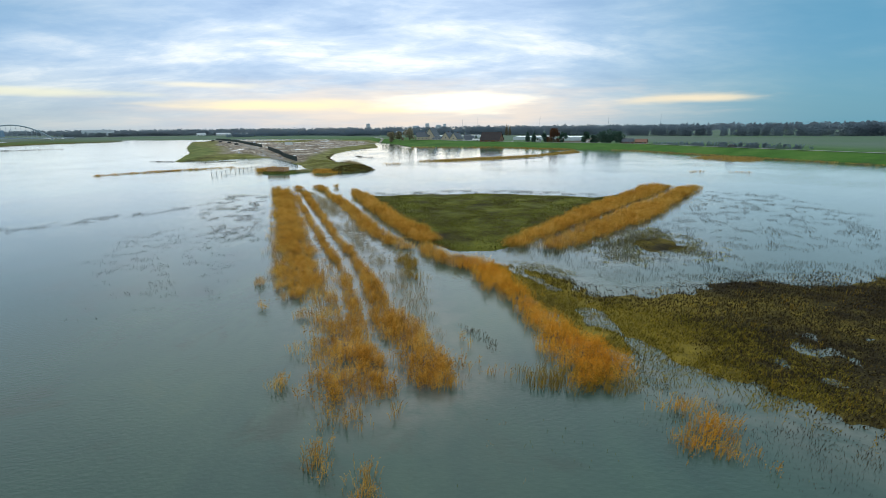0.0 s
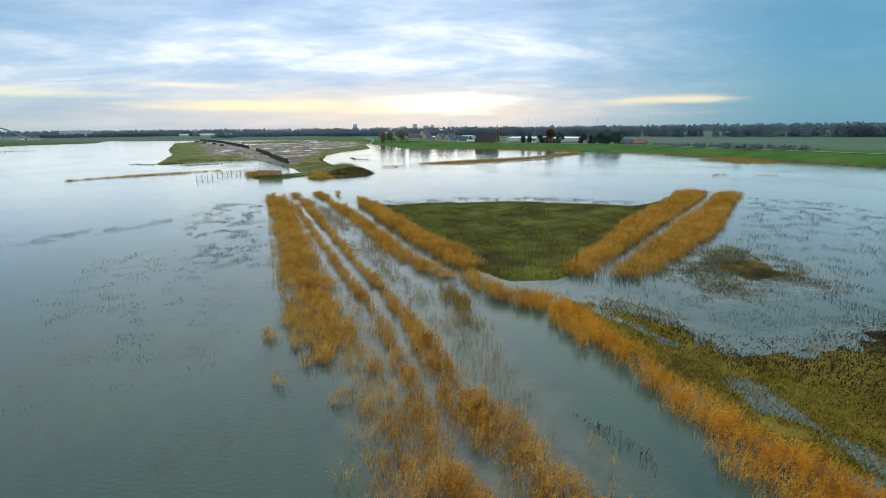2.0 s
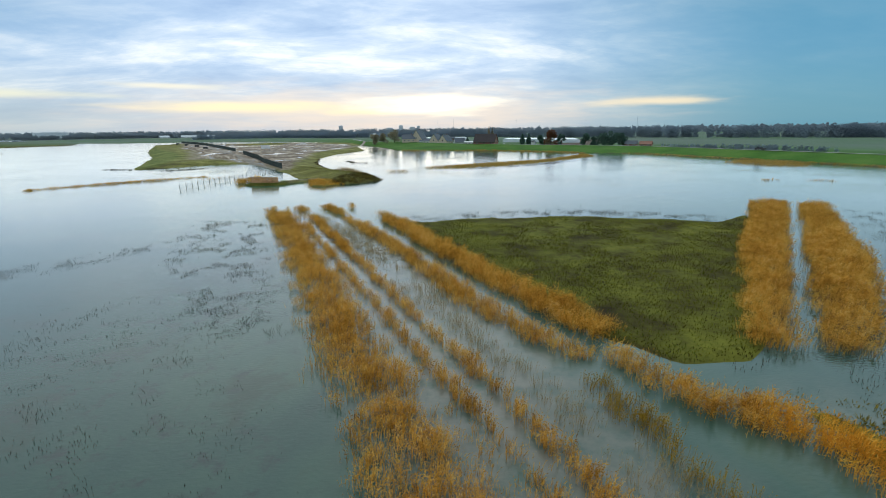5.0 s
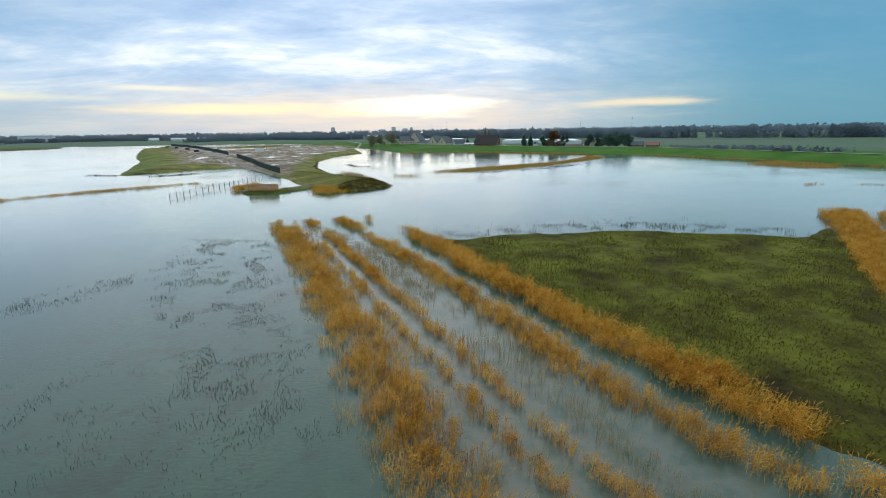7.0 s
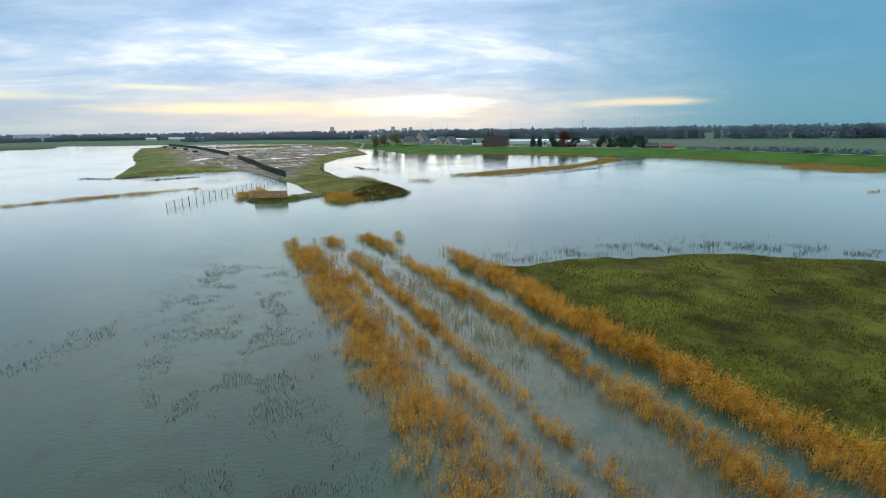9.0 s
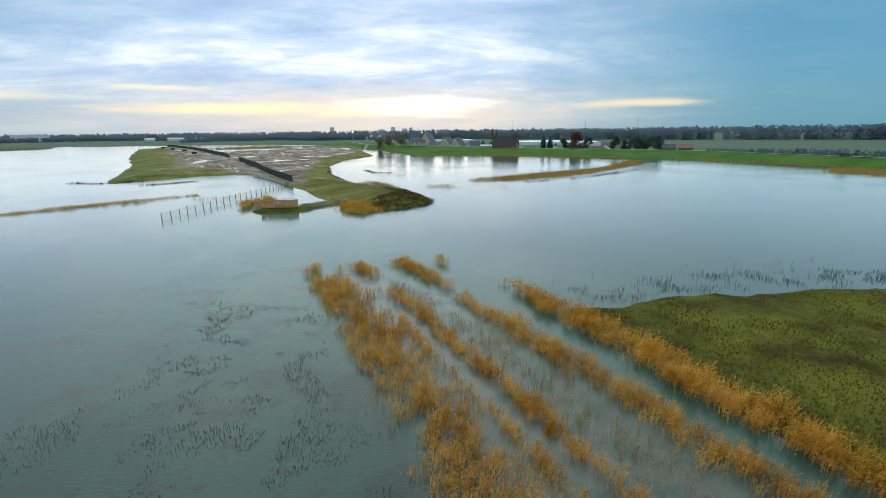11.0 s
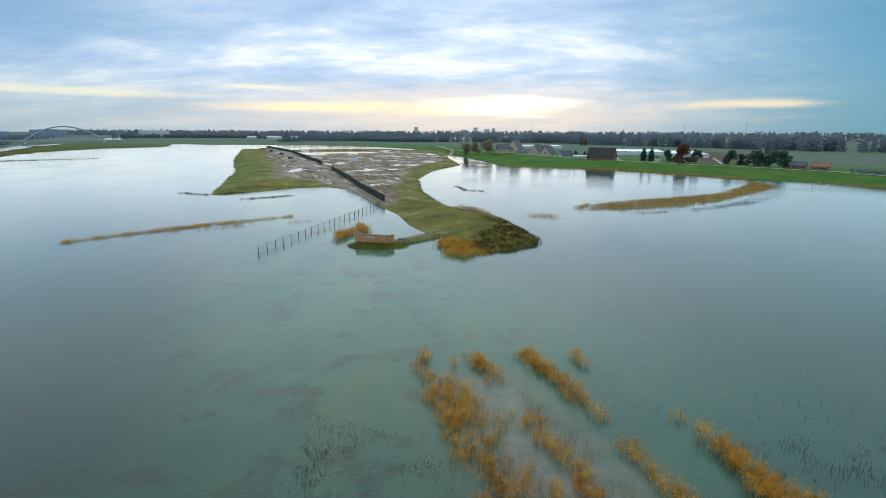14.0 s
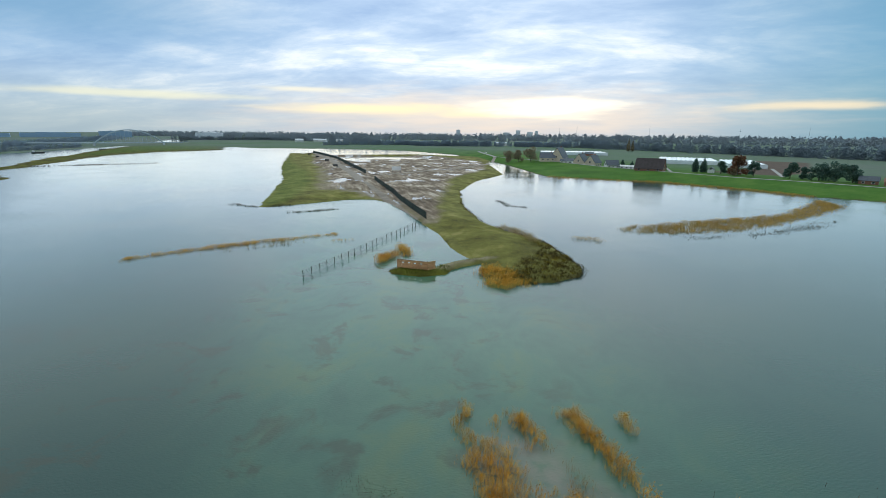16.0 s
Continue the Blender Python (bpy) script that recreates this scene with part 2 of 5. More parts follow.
def ground_material():
    """Turf, meadow, wet mud and marsh, laid out by the zones written on the ground sheet."""
    m, n = material("ground_cover")
    co = n.add("ShaderNodeTexCoord").outputs["Object"]
    zone = n.zone
    big, mid, fine = n.noise(co, 0.05, 4.0), n.noise(co, 0.35, 4.0, 0.6), n.noise(co, 3.0, 4.0, 0.65)
    v = n.math("ADD", n.math("MULTIPLY", mid, 0.55), n.math("MULTIPLY", fine, 0.45))
    bed = n.ramp(v, [(0.3, (0.05, 0.045, 0.03)), (0.7, (0.10, 0.085, 0.05))])
    rough_turf = n.ramp(n.math("ADD", n.math("MULTIPLY", n.noise(co, 0.14, 5.0, 0.65), 0.6), n.math("MULTIPLY", v, 0.4)),
                        [(0.38, (0.036, 0.027, 0.012)), (0.45, (0.070, 0.062, 0.014)), (0.52, (0.112, 0.112, 0.018)), (0.62, (0.18, 0.175, 0.026))])
    east = n.step(n.add("ShaderNodeSeparateXYZ", {0: co}).outputs[0], 12.0, 25.0)
    tone = n.math("ADD", n.math("MULTIPLY", n.noise(co, 0.13, 4.0, 0.65), 0.5), n.math("MULTIPLY", n.math("ADD", n.math("MULTIPLY", mid, 0.3), n.math("MULTIPLY", n.noise(co, 5.0, 4.0, 0.75), 0.7)), 0.5))
    marsh = n.ramp(n.math("SUBTRACT", n.math("ADD", tone, 0.07), n.math("MULTIPLY", east, 0.11)),
                   [(0.40, (0.022, 0.017, 0.011)), (0.46, (0.050, 0.038, 0.016)), (0.51, (0.115, 0.088, 0.02)), (0.58, (0.24, 0.175, 0.03))])
    meadow = n.ramp(n.math("ADD", n.math("MULTIPLY", big, 0.6), n.math("MULTIPLY", v, 0.4)),
                    [(0.35, (0.040, 0.105, 0.016)), (0.5, (0.062, 0.155, 0.020)), (0.65, (0.105, 0.19, 0.035))])
    # wheel tracks and puddles drawn out along the works road
    along = n.add("ShaderNodeMapping", {0: n.add("ShaderNodeMapping", {0: co, 2: (0, 0, radians(-117))}).outputs[0], 3: (0.22, 1.0, 1.0)}).outputs[0]
    ruts = n.noise(along, 0.45, 5.0, 0.6, 0.6)
    mud = n.ramp(n.math("ADD", n.math("MULTIPLY", ruts, 0.55), n.math("MULTIPLY", n.noise(co, 0.06, 5.0, 0.65), 0.45)),
                 [(0.37, (0.115, 0.086, 0.062)), (0.46, (0.195, 0.148, 0.110)), (0.53, (0.31, 0.245, 0.185)), (0.62, (0.58, 0.50, 0.41))])
    # distant land: haze put into the ground colour, greyer and bluer than the meadow
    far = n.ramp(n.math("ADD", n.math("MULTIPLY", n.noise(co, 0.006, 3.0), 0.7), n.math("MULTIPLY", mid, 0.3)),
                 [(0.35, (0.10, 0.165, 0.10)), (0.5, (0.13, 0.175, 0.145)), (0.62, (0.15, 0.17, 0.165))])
    wet = n.step(n.math("ADD", n.math("MULTIPLY", n.noise(along, 0.16, 5.0, 0.7), 0.5), n.math("MULTIPLY", n.noise(co, 0.05, 4.0, 0.6), 0.5)), 0.54, 0.575)
    col = n.mix(zone("turf"), bed, rough_turf)
    # turf on the spit lightened: haze of distance put into its colour
    col = n.mix(zone("spit"), col, n.ramp(n.math("ADD", n.math("MULTIPLY", n.noise(co, 0.09, 5.0, 0.65), 0.6), n.math("MULTIPLY", v, 0.4)),
                                          [(0.38, (0.090, 0.078, 0.030)), (0.46, (0.150, 0.142, 0.042)), (0.53, (0.205, 0.200, 0.056)), (0.62, (0.32, 0.28, 0.10))]))
    col = n.mix(zone("marsh"), col, marsh)
    col = n.mix(zone("meadow"), col, meadow)
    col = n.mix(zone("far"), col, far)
    col = n.mix(zone("plough"), col, n.ramp(v, [(0.3, (0.085, 0.06, 0.05)), (0.7, (0.16, 0.12, 0.095))]))
    col = n.mix(zone("mud"), col, mud)
    col = n.mix(zone("track"), col, n.ramp(v, [(0.3, (0.20, 0.16, 0.11)), (0.7, (0.38, 0.32, 0.23))]))
    shine = n.math("MULTIPLY", zone("mud"), wet)
    col = n.mix(shine, col, (0.10, 0.08, 0.065, 1.0))
    rough = n.math("SUBTRACT", 0.9, n.math("MULTIPLY", shine, 0.72))
    bump = n.math("MULTIPLY", v, n.math("SUBTRACT", 1.0, shine))
    gloss = n.math("ADD", 0.06, n.math("MULTIPLY", shine, 0.44))
    finish(n, col, rough, bump, 0.7, 0.11, **{"Specular IOR Level": gloss})
    return m


GROUND = ground_material()


# ---- plan ----
def P2(*pts):
    """Plan points, in plan units, to metres."""
    return [(x * K, y * K) for x, y in pts]


def inside_distance(poly, X, Y):
    """Signed distance to a polygon's edge, positive inside."""
    d = np.full(X.shape, 1e9)
    ins = np.zeros(X.shape, bool)
    n = len(poly)
    for i in range(n):
        (x0, y0), (x1, y1) = poly[i], poly[(i + 1) % n]
        ex, ey = x1 - x0, y1 - y0
        u = np.clip(((X - x0) * ex + (Y - y0) * ey) / (ex * ex + ey * ey + 1e-12), 0, 1)
        d = np.minimum(d, np.hypot(X - x0 - u * ex, Y - y0 - u * ey))
        cross = (y0 > Y) != (y1 > Y)
        ins ^= cross & (X < (x1 - x0) * (Y - y0) / ((y1 - y0) or 1e-12) + x0)
    return np.where(ins, d, -d)


def line_distance(line, X, Y):
    """Distance to a polyline, and how far along it, 0 to 1."""
    d, best = np.full(X.shape, 1e9), np.zeros(X.shape)
    for i in range(len(line) - 1):
        (x0, y0), (x1, y1) = line[i], line[i + 1]
        ex, ey = x1 - x0, y1 - y0
        u = np.clip(((X - x0) * ex + (Y - y0) * ey) / (ex * ex + ey * ey), 0, 1)
        dd = np.hypot(X - x0 - u * ex, Y - y0 - u * ey)
        best = np.where(dd < d, (i + u) / (len(line) - 1), best)
        d = np.minimum(d, dd)
    return d, best


def value_noise(X, Y, cell, seed):
    """Smooth noise in 0..1 over the plan."""
    r = np.random.RandomState(seed).rand(256, 256)
    u, v = X / cell + 1000.0, Y / cell + 1000.0
    i, j = np.floor(u).astype(int), np.floor(v).astype(int)
    a, b = u - i, v - j
    a, b = a * a * (3 - 2 * a), b * b * (3 - 2 * b)
    g = lambda p, q: r[(i + p) % 256, (j + q) % 256]
    return (g(0, 0) * (1 - a) + g(1, 0) * a) * (1 - b) + (g(0, 1) * (1 - a) + g(1, 1) * a) * b


def rough_noise(X, Y, cell, seed):
    U, V = 0.8 * X + 0.6 * Y, 0.8 * Y - 0.6 * X
    S, T = 0.35 * X + 0.937 * Y, 0.35 * Y - 0.937 * X
    return 0.55 * value_noise(U, V, cell, seed) + 0.3 * value_noise(S, T, cell / 2.3, seed + 1) + 0.15 * value_noise(X, Y, cell / 5.1, seed + 2)


def ease(v, lo, hi):
    t = np.clip((v - lo) / (hi - lo), 0, 1)
    return t * t * (3 - 2 * t)


FIELD = P2((-19.5, 90), (-13.6, 88.2), (-8, 90.5), (10, 90.3), (26, 84.5), (33, 89), (25.5, 76), (19, 67.5), (6.2, 49.2), (3, 46.2), (-1, 46.2), (-4.2, 49), (-8, 58.5), (-11.5, 68.5), (-15.5, 78.5))
MARSH = P2((1.2, 43), (4, 42.5), (7, 41.4), (9.2, 37.5), (10.2, 34), (13.1, 34), (18.4, 36.1), (21.5, 37), (27, 37.2), (36, 37.6), (60, 43), (75, 10), (44, 2), (23, 10.8), (15.5, 14.6), (12, 17.3), (8.6, 20), (5.2, 24), (4, 31), (1.8, 38.5))
DARK = P2((13.2, 48.5), (17, 55), (24.3, 57.5), (27.5, 52), (26, 44.5), (20, 42.8), (13.2, 41.6))
PENINSULA = P2((-50, 328), (-55, 310), (-61, 285), (-62.1, 245), (-55.4, 210), (-47.9, 187), (-39.8, 174.5), (-32, 167), (-28, 156), (-24.8, 147), (-25.8, 141), (-30.5, 137),
               (-35.2, 136), (-38, 132.6), (-40.6, 133), (-42.6, 139.7), (-43.7, 145.2), (-45.9, 148), (-48.9, 152.1), (-51.8, 159), (-63.6, 181.8), (-80, 210),
               (-88.4, 217.3), (-96.4, 214), (-104.7, 203), (-116, 191), (-132.4, 226.5), (-152.5, 270), (-197, 346), (-291, 530), (-232, 487), (-150, 530), (-75, 500), (-64, 400))
MUD = P2((-57, 176), (-64, 215), (-72.7, 287), (-62, 350), (-72, 420), (-130, 500), (-240, 484), (-190, 375), (-150, 310), (-119, 245), (-113, 229), (-97, 225), (-84, 216), (-72, 198))
CHANNEL = P2((8.3, 30.2), (8.7, 27.8), (9.3, 26.2), (9.8, 24.2), (10.2, 22.4), (10.4, 20.5), (11, 18))
GULLY = P2((3.6, 41.5), (4.4, 39.6), (5.8, 37.4), (6.6, 34.8))
POOLS = P2((-225, 470), (-172, 396), (-134, 425), (-120, 470), (-160, 505))
TONGUE = P2((-112, 196), (-118, 230), (-150, 292), (-205, 375), (-275, 500), (-200, 348), (-153, 270), (-133, 227), (-117, 193))
MOUND = P2((-104, 238), (-116, 268), (-140, 315), (-184, 393), (-243, 488))
BLIND_ISLE = P2((-48, 142), (-47.3, 138.2), (-51.6, 135.6), (-56.9, 136), (-58.6, 138.8), (-55, 141))
CAUSEWAY = P2((-49.5, 140.2), (-47.2, 143.5), (-44.5, 146.5), (-41.5, 148.5))
CREST = P2((-560, 960), (-300, 860), (-150, 700), (-90, 560), (-66, 466), (-17.5, 410), (6.5, 371), (37, 337), (61, 311), (84, 296), (108, 272), (125, 220), (136, 190), (144, 170), (165, 120), (240, 10), (400, -150))
FOOT = P2((-520, 690), (-400, 640), (-300, 660), (-200, 640), (-120, 560), (-76, 470), (-50, 400), (-34, 345), (-27, 322), (-1, 312), (18, 308), (28, 304), (56, 281), (71, 264), (95, 251), (115, 199), (123, 171), (132, 146), (152, 95), (225, -10), (380, -180))
FAR_LAND = FOOT + [(4500, -500), (4500, 4600), (-4500, 4600), (-4500, 0), (-470, 0), (-510, 200), (-560, 380), (-590, 471), (-614, 532), (-665, 649), (-725, 800), (-900, 1030), (-1060, 1240), (-965, 1190), (-760, 960)]
BEHIND = CREST + [(4500, -500), (4500, 4600), (-700, 4600)]
PLOUGH = P2((70, 372), (100, 352), (130, 380), (190, 500), (150, 520), (118, 415), (100, 402))
RIVERBANK = P2((-150, 60), (-235, 170), (-273, 236), (-298, 250), (-323, 272), (-350, 316), (-411, 414), (-432, 506), (-400, 565), (-440, 620), (-600, 850), (-737, 850), (-523, 528), (-415, 375), (-347, 288), (-300, 200), (-250, 60))


def ground_height(X, Y):
    """Height of the land over the flood level, and the zones of cover."""
    rn = rough_noise(X, Y, 9.0, 11)
    rs = rough_noise(X, Y, 2.6, 21)
    h = np.full(X.shape, -0.55)
    z = {}
    f = inside_distance(FIELD, X, Y) + (rn - 0.5) * 4
    h = np.maximum(h, -0.35 + 0.50 * ease(f, -2.5, 2.0) + 0.14 * (rs - 0.5) * ease(f, -1.0, 1.0))
    z["turf"] = ease(f, -0.8, 0.6)
    ms = inside_distance(MARSH, X, Y) + (rn - 0.5) * 4
    dk = inside_distance(DARK, X, Y) + (rn - 0.5) * 5
    mm = np.maximum(ms, dk - 4.0)
    mm = mm - 2.6 * ease(27 * K - Y, 0.0, 6.0 * K) * ease(17 * K - X, 0.0, 5.0 * K)
    lumps = 0.5 * value_noise(X, Y, 0.95, 61) + 0.5 * rough_noise(X, Y, 2.2, 62)
    wet = -0.19 + 0.26 * ease(mm, -2.5, 3.5) + 0.14 * (rn - 0.5) + 0.16 * (lumps - 0.5)
    ch, _ = line_distance(CHANNEL, X, Y)
    gu, _ = line_distance(GULLY, X, Y)
    wet = wet - 0.13 * ease(-ch + (rs - 0.5) * 2.4, -1.3, -0.1) - 0.11 * ease(-gu + (rs - 0.5) * 1.6, -1.0, -0.1)
    h = np.maximum(h, np.where(mm > -3, wet, -0.55))
    z["marsh"] = ease(mm, -3.0, -2.0)
    p = inside_distance(PENINSULA, X, Y) + (rn - 0.5) * 2.0
    rise = 0.45 + 1.1 * ease(p, 2.0, 12.0)
    h = np.maximum(h, -0.55 + (0.55 + rise) * ease(p, -1.0, 1.8))
    mo, _ = line_distance(MOUND, X, Y)
    h = np.where(p > 0, h + 1.6 * ease(-mo, -16, -3), h)
    b = inside_distance(BLIND_ISLE, X, Y)
    h = np.maximum(h, -0.55 + 1.0 * ease(b, -0.8, 1.4))
    c, _ = line_distance(CAUSEWAY, X, Y)
    h = np.maximum(h, -0.55 + 1.25 * ease(-c, -2.2, -0.7))
    z["turf"] = np.maximum(z["turf"], np.maximum(ease(p, -0.9, 0.3), np.maximum(ease(b, -0.6, 0), ease(-c, -2.2, -1.5))))
    md = inside_distance(MUD, X, Y) + (rn - 0.5) * 5
    z["mud"] = ease(md, -1.5, 2.5)
    pl = inside_distance(POOLS, X, Y) + (rn - 0.5) * 6
    h = np.where(pl > -6, h * (1 - ease(pl, -6, 2)) + (0.9 * (rough_noise(X, Y, 14.0, 77) - 0.54)) * ease(pl, -6, 2), h)
    e, _ = line_distance(P2((-60, 180), (-72, 200), (-85, 218), (-98, 226), (-113, 230), (-121, 247), (-140, 288), (-158, 322)), X, Y)
    z["track"] = np.maximum(0.9 * ease(-c, -1.0, -0.5), 0.8 * ease(-e + (rs - 0.5) * 6, -3.2, -1.0) * (p > 0))
    d, _ = line_distance(CREST, X, Y)
    fl = inside_distance(FAR_LAND, X, Y) + (rn - 0.5) * 1.5
    bh = inside_distance(BEHIND, X, Y)
    slope = np.where(fl > 0, 0.15 + 3.1 * np.clip(fl / (fl + np.maximum(d - 2.2, 0) + 1e-6), 0, 1), -0.55 + 0.7 * ease(fl, -2.5, 0))
    back = 1.1 + 2.15 * ease(-d, -13, -2.2)
    h = np.where(fl > -2.5, np.maximum(h, np.where(bh > 0, back, slope)), h)
    z["spit"] = np.maximum(ease(p, -0.9, 0.5), ease(-c, -2.2, -1.2))
    tongue = inside_distance(TONGUE, X, Y) + (rn - 0.5) * 6
    z["meadow"] = np.maximum(ease(fl, -0.5, 1.0), 0.35 * ease(tongue, -3, 3))
    # share of the haze tint, growing with distance
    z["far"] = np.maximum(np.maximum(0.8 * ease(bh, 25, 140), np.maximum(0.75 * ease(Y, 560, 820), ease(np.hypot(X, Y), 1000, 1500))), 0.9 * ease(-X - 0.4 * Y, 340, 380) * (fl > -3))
    z["plough"] = ease(inside_distance(PLOUGH, X, Y), -2, 2)
    rb = inside_distance(RIVERBANK, X, Y) + (rough_noise(X, Y, 24, 5) - 0.5) * 12
    h = np.maximum(h, -0.55 + 1.6 * ease(rb, -7, 9))
    z["meadow"] = np.maximum(z["meadow"], 0.45 * ease(rb, 9, 15))
    z["turf"] = np.maximum(z["turf"], ease(rb, -3, 2))
    return h, z


def graded(stops):
    """Grid lines with steps that change along the way: (start, step), ..., end."""
    out = []
    for (a, s), (b, _) in zip(stops, stops[1:]):
        k = max(1, round((b - a) / s))
        out += [a + (b - a) * i / k for i in range(k)]
    return np.array(out + [stops[-1][0]])


def grid_mesh(name, xs, ys, Z, mat, zones=None):
    X, Y = np.meshgrid(xs, ys)
    me = bpy.data.meshes.new(name)
    nx, ny = len(xs), len(ys)
    co = np.stack([X, Y, Z], -1).reshape(-1, 3)
    i = np.arange((ny - 1) * (nx - 1))
    a = (i // (nx - 1)) * nx + i % (nx - 1)
    quads = np.stack([a, a + 1, a + nx + 1, a + nx], 1)
    me.from_pydata(co.tolist(), [], quads.tolist())
    me.shade_smooth()
    for key, val in (zones or {}).items():
        at = me.attributes.new(key, "FLOAT", "POINT")
        at.data.foreach_set("value", val.astype(np.float32).ravel())
    me.materials.append(mat)
    return new(name, me)


xs = graded([(-4500, 300), (-1500, 40), (-900, 14), (-420, 6), (-250, 2.6), (-160, 2.2), (-75, 1.0), (-6, 0.55), (40, 0.8), (60, 1.5), (110, 5), (320, 40), (900, 300), (4500, 1)])
ys = graded([(-600, 100), (-20, 4), (8, 0.55), (62, 0.65), (120, 1.3), (260, 3.6), (600, 14), (1300, 120), (2000, 400), (4600, 1)])
GX, GY = np.meshgrid(xs, ys)
GH, ZONES = ground_height(GX, GY)
tagged(grid_mesh("ground", xs, ys, GH, GROUND, ZONES), "flooded river foreland with turf, mud and marsh patches", "ground", kind="structure")
SILT = P2((-34, 100), (-26.5, 91), (-19, 75), (-14.5, 64), (-11, 56), (-6.5, 46), (-4, 37), (-1, 27), (1.5, 21), (-3, 17), (-8, 17), (-12, 30), (-16, 40), (-21, 52), (-26, 66), (-32, 82), (-39, 99))
WEEDY = P2((-75, 50), (-58, 66), (-46, 92), (-36, 92), (-28, 66), (-20, 45), (-16, 32), (-26, 24), (-40, 38), (-60, 40))
SHOAL = P2((-100, 70), (-78, 118), (-52, 124), (-30, 112), (-16, 60), (-2, 26), (14, 10), (-14, 4), (-44, 28))
wx = graded([(-4500, 1500), (-90, 2.5), (75, 1500), (4500, 1)])
wy = graded([(-600, 600), (5, 2.5), (125, 1500), (4600, 1)])
WX, WY = np.meshgrid(wx, wy)
lakes = {"silt": 0.8 * ease(inside_distance(SILT, WX, WY), -1.5, 2.5), "weedy": ease(inside_distance(WEEDY, WX, WY), -3, 6)}
lakes["silt"] = np.maximum(lakes["silt"], 0.55 * ease(np.maximum(inside_distance(MARSH, WX, WY), inside_distance(DARK, WX, WY)), -3, 1))
lakes["shoal"] = ease(inside_distance(SHOAL, WX, WY), -8, 14)
tagged(grid_mesh("water", wx, wy, np.zeros(WX.shape), WATER, lakes), "calm grey-green flood water with fine wind ripples", "water", kind="structure")


# ---- reeds and weeds ----
def sow(poly, per_m2, seed, ragged=0.0, gaps=0.0, cell=2.5):
    """Random places inside a polygon with a ragged edge and bare patches."""
    r = np.random.RandomState(seed)
    p = np.array(poly)
    lo, hi = p.min(0) - ragged, p.max(0) + ragged
    n = int((hi - lo).prod() * per_m2)
    q = lo + r.rand(n, 2) * (hi - lo)
    d = inside_distance(poly, q[:, 0], q[:, 1]) + (rough_noise(q[:, 0], q[:, 1], cell, seed) - 0.5) * 2 * ragged
    keep = d > (r.rand(n) ** 1.6 - 0.14) * ragged * 1.5
    if gaps:
        keep &= rough_noise(q[:, 0], q[:, 1], cell * 1.4, seed + 7) > gaps - 0.05 + r.rand(n) * 0.16
    return q[keep]


def band(line, width):
    """A polygon along a polyline; width: one number, or one at each point."""
    pts = np.array(line, float)
    w = np.broadcast_to(np.array(width, float), (len(pts),)) / 2
    t = np.gradient(pts, axis=0)
    t /= np.hypot(t[:, 0], t[:, 1])[:, None]
    nrm = np.stack([-t[:, 1], t[:, 0]], 1)
    return [tuple(v) for v in pts + nrm * w[:, None]] + [tuple(v) for v in (pts - nrm * w[:, None])[::-1]]


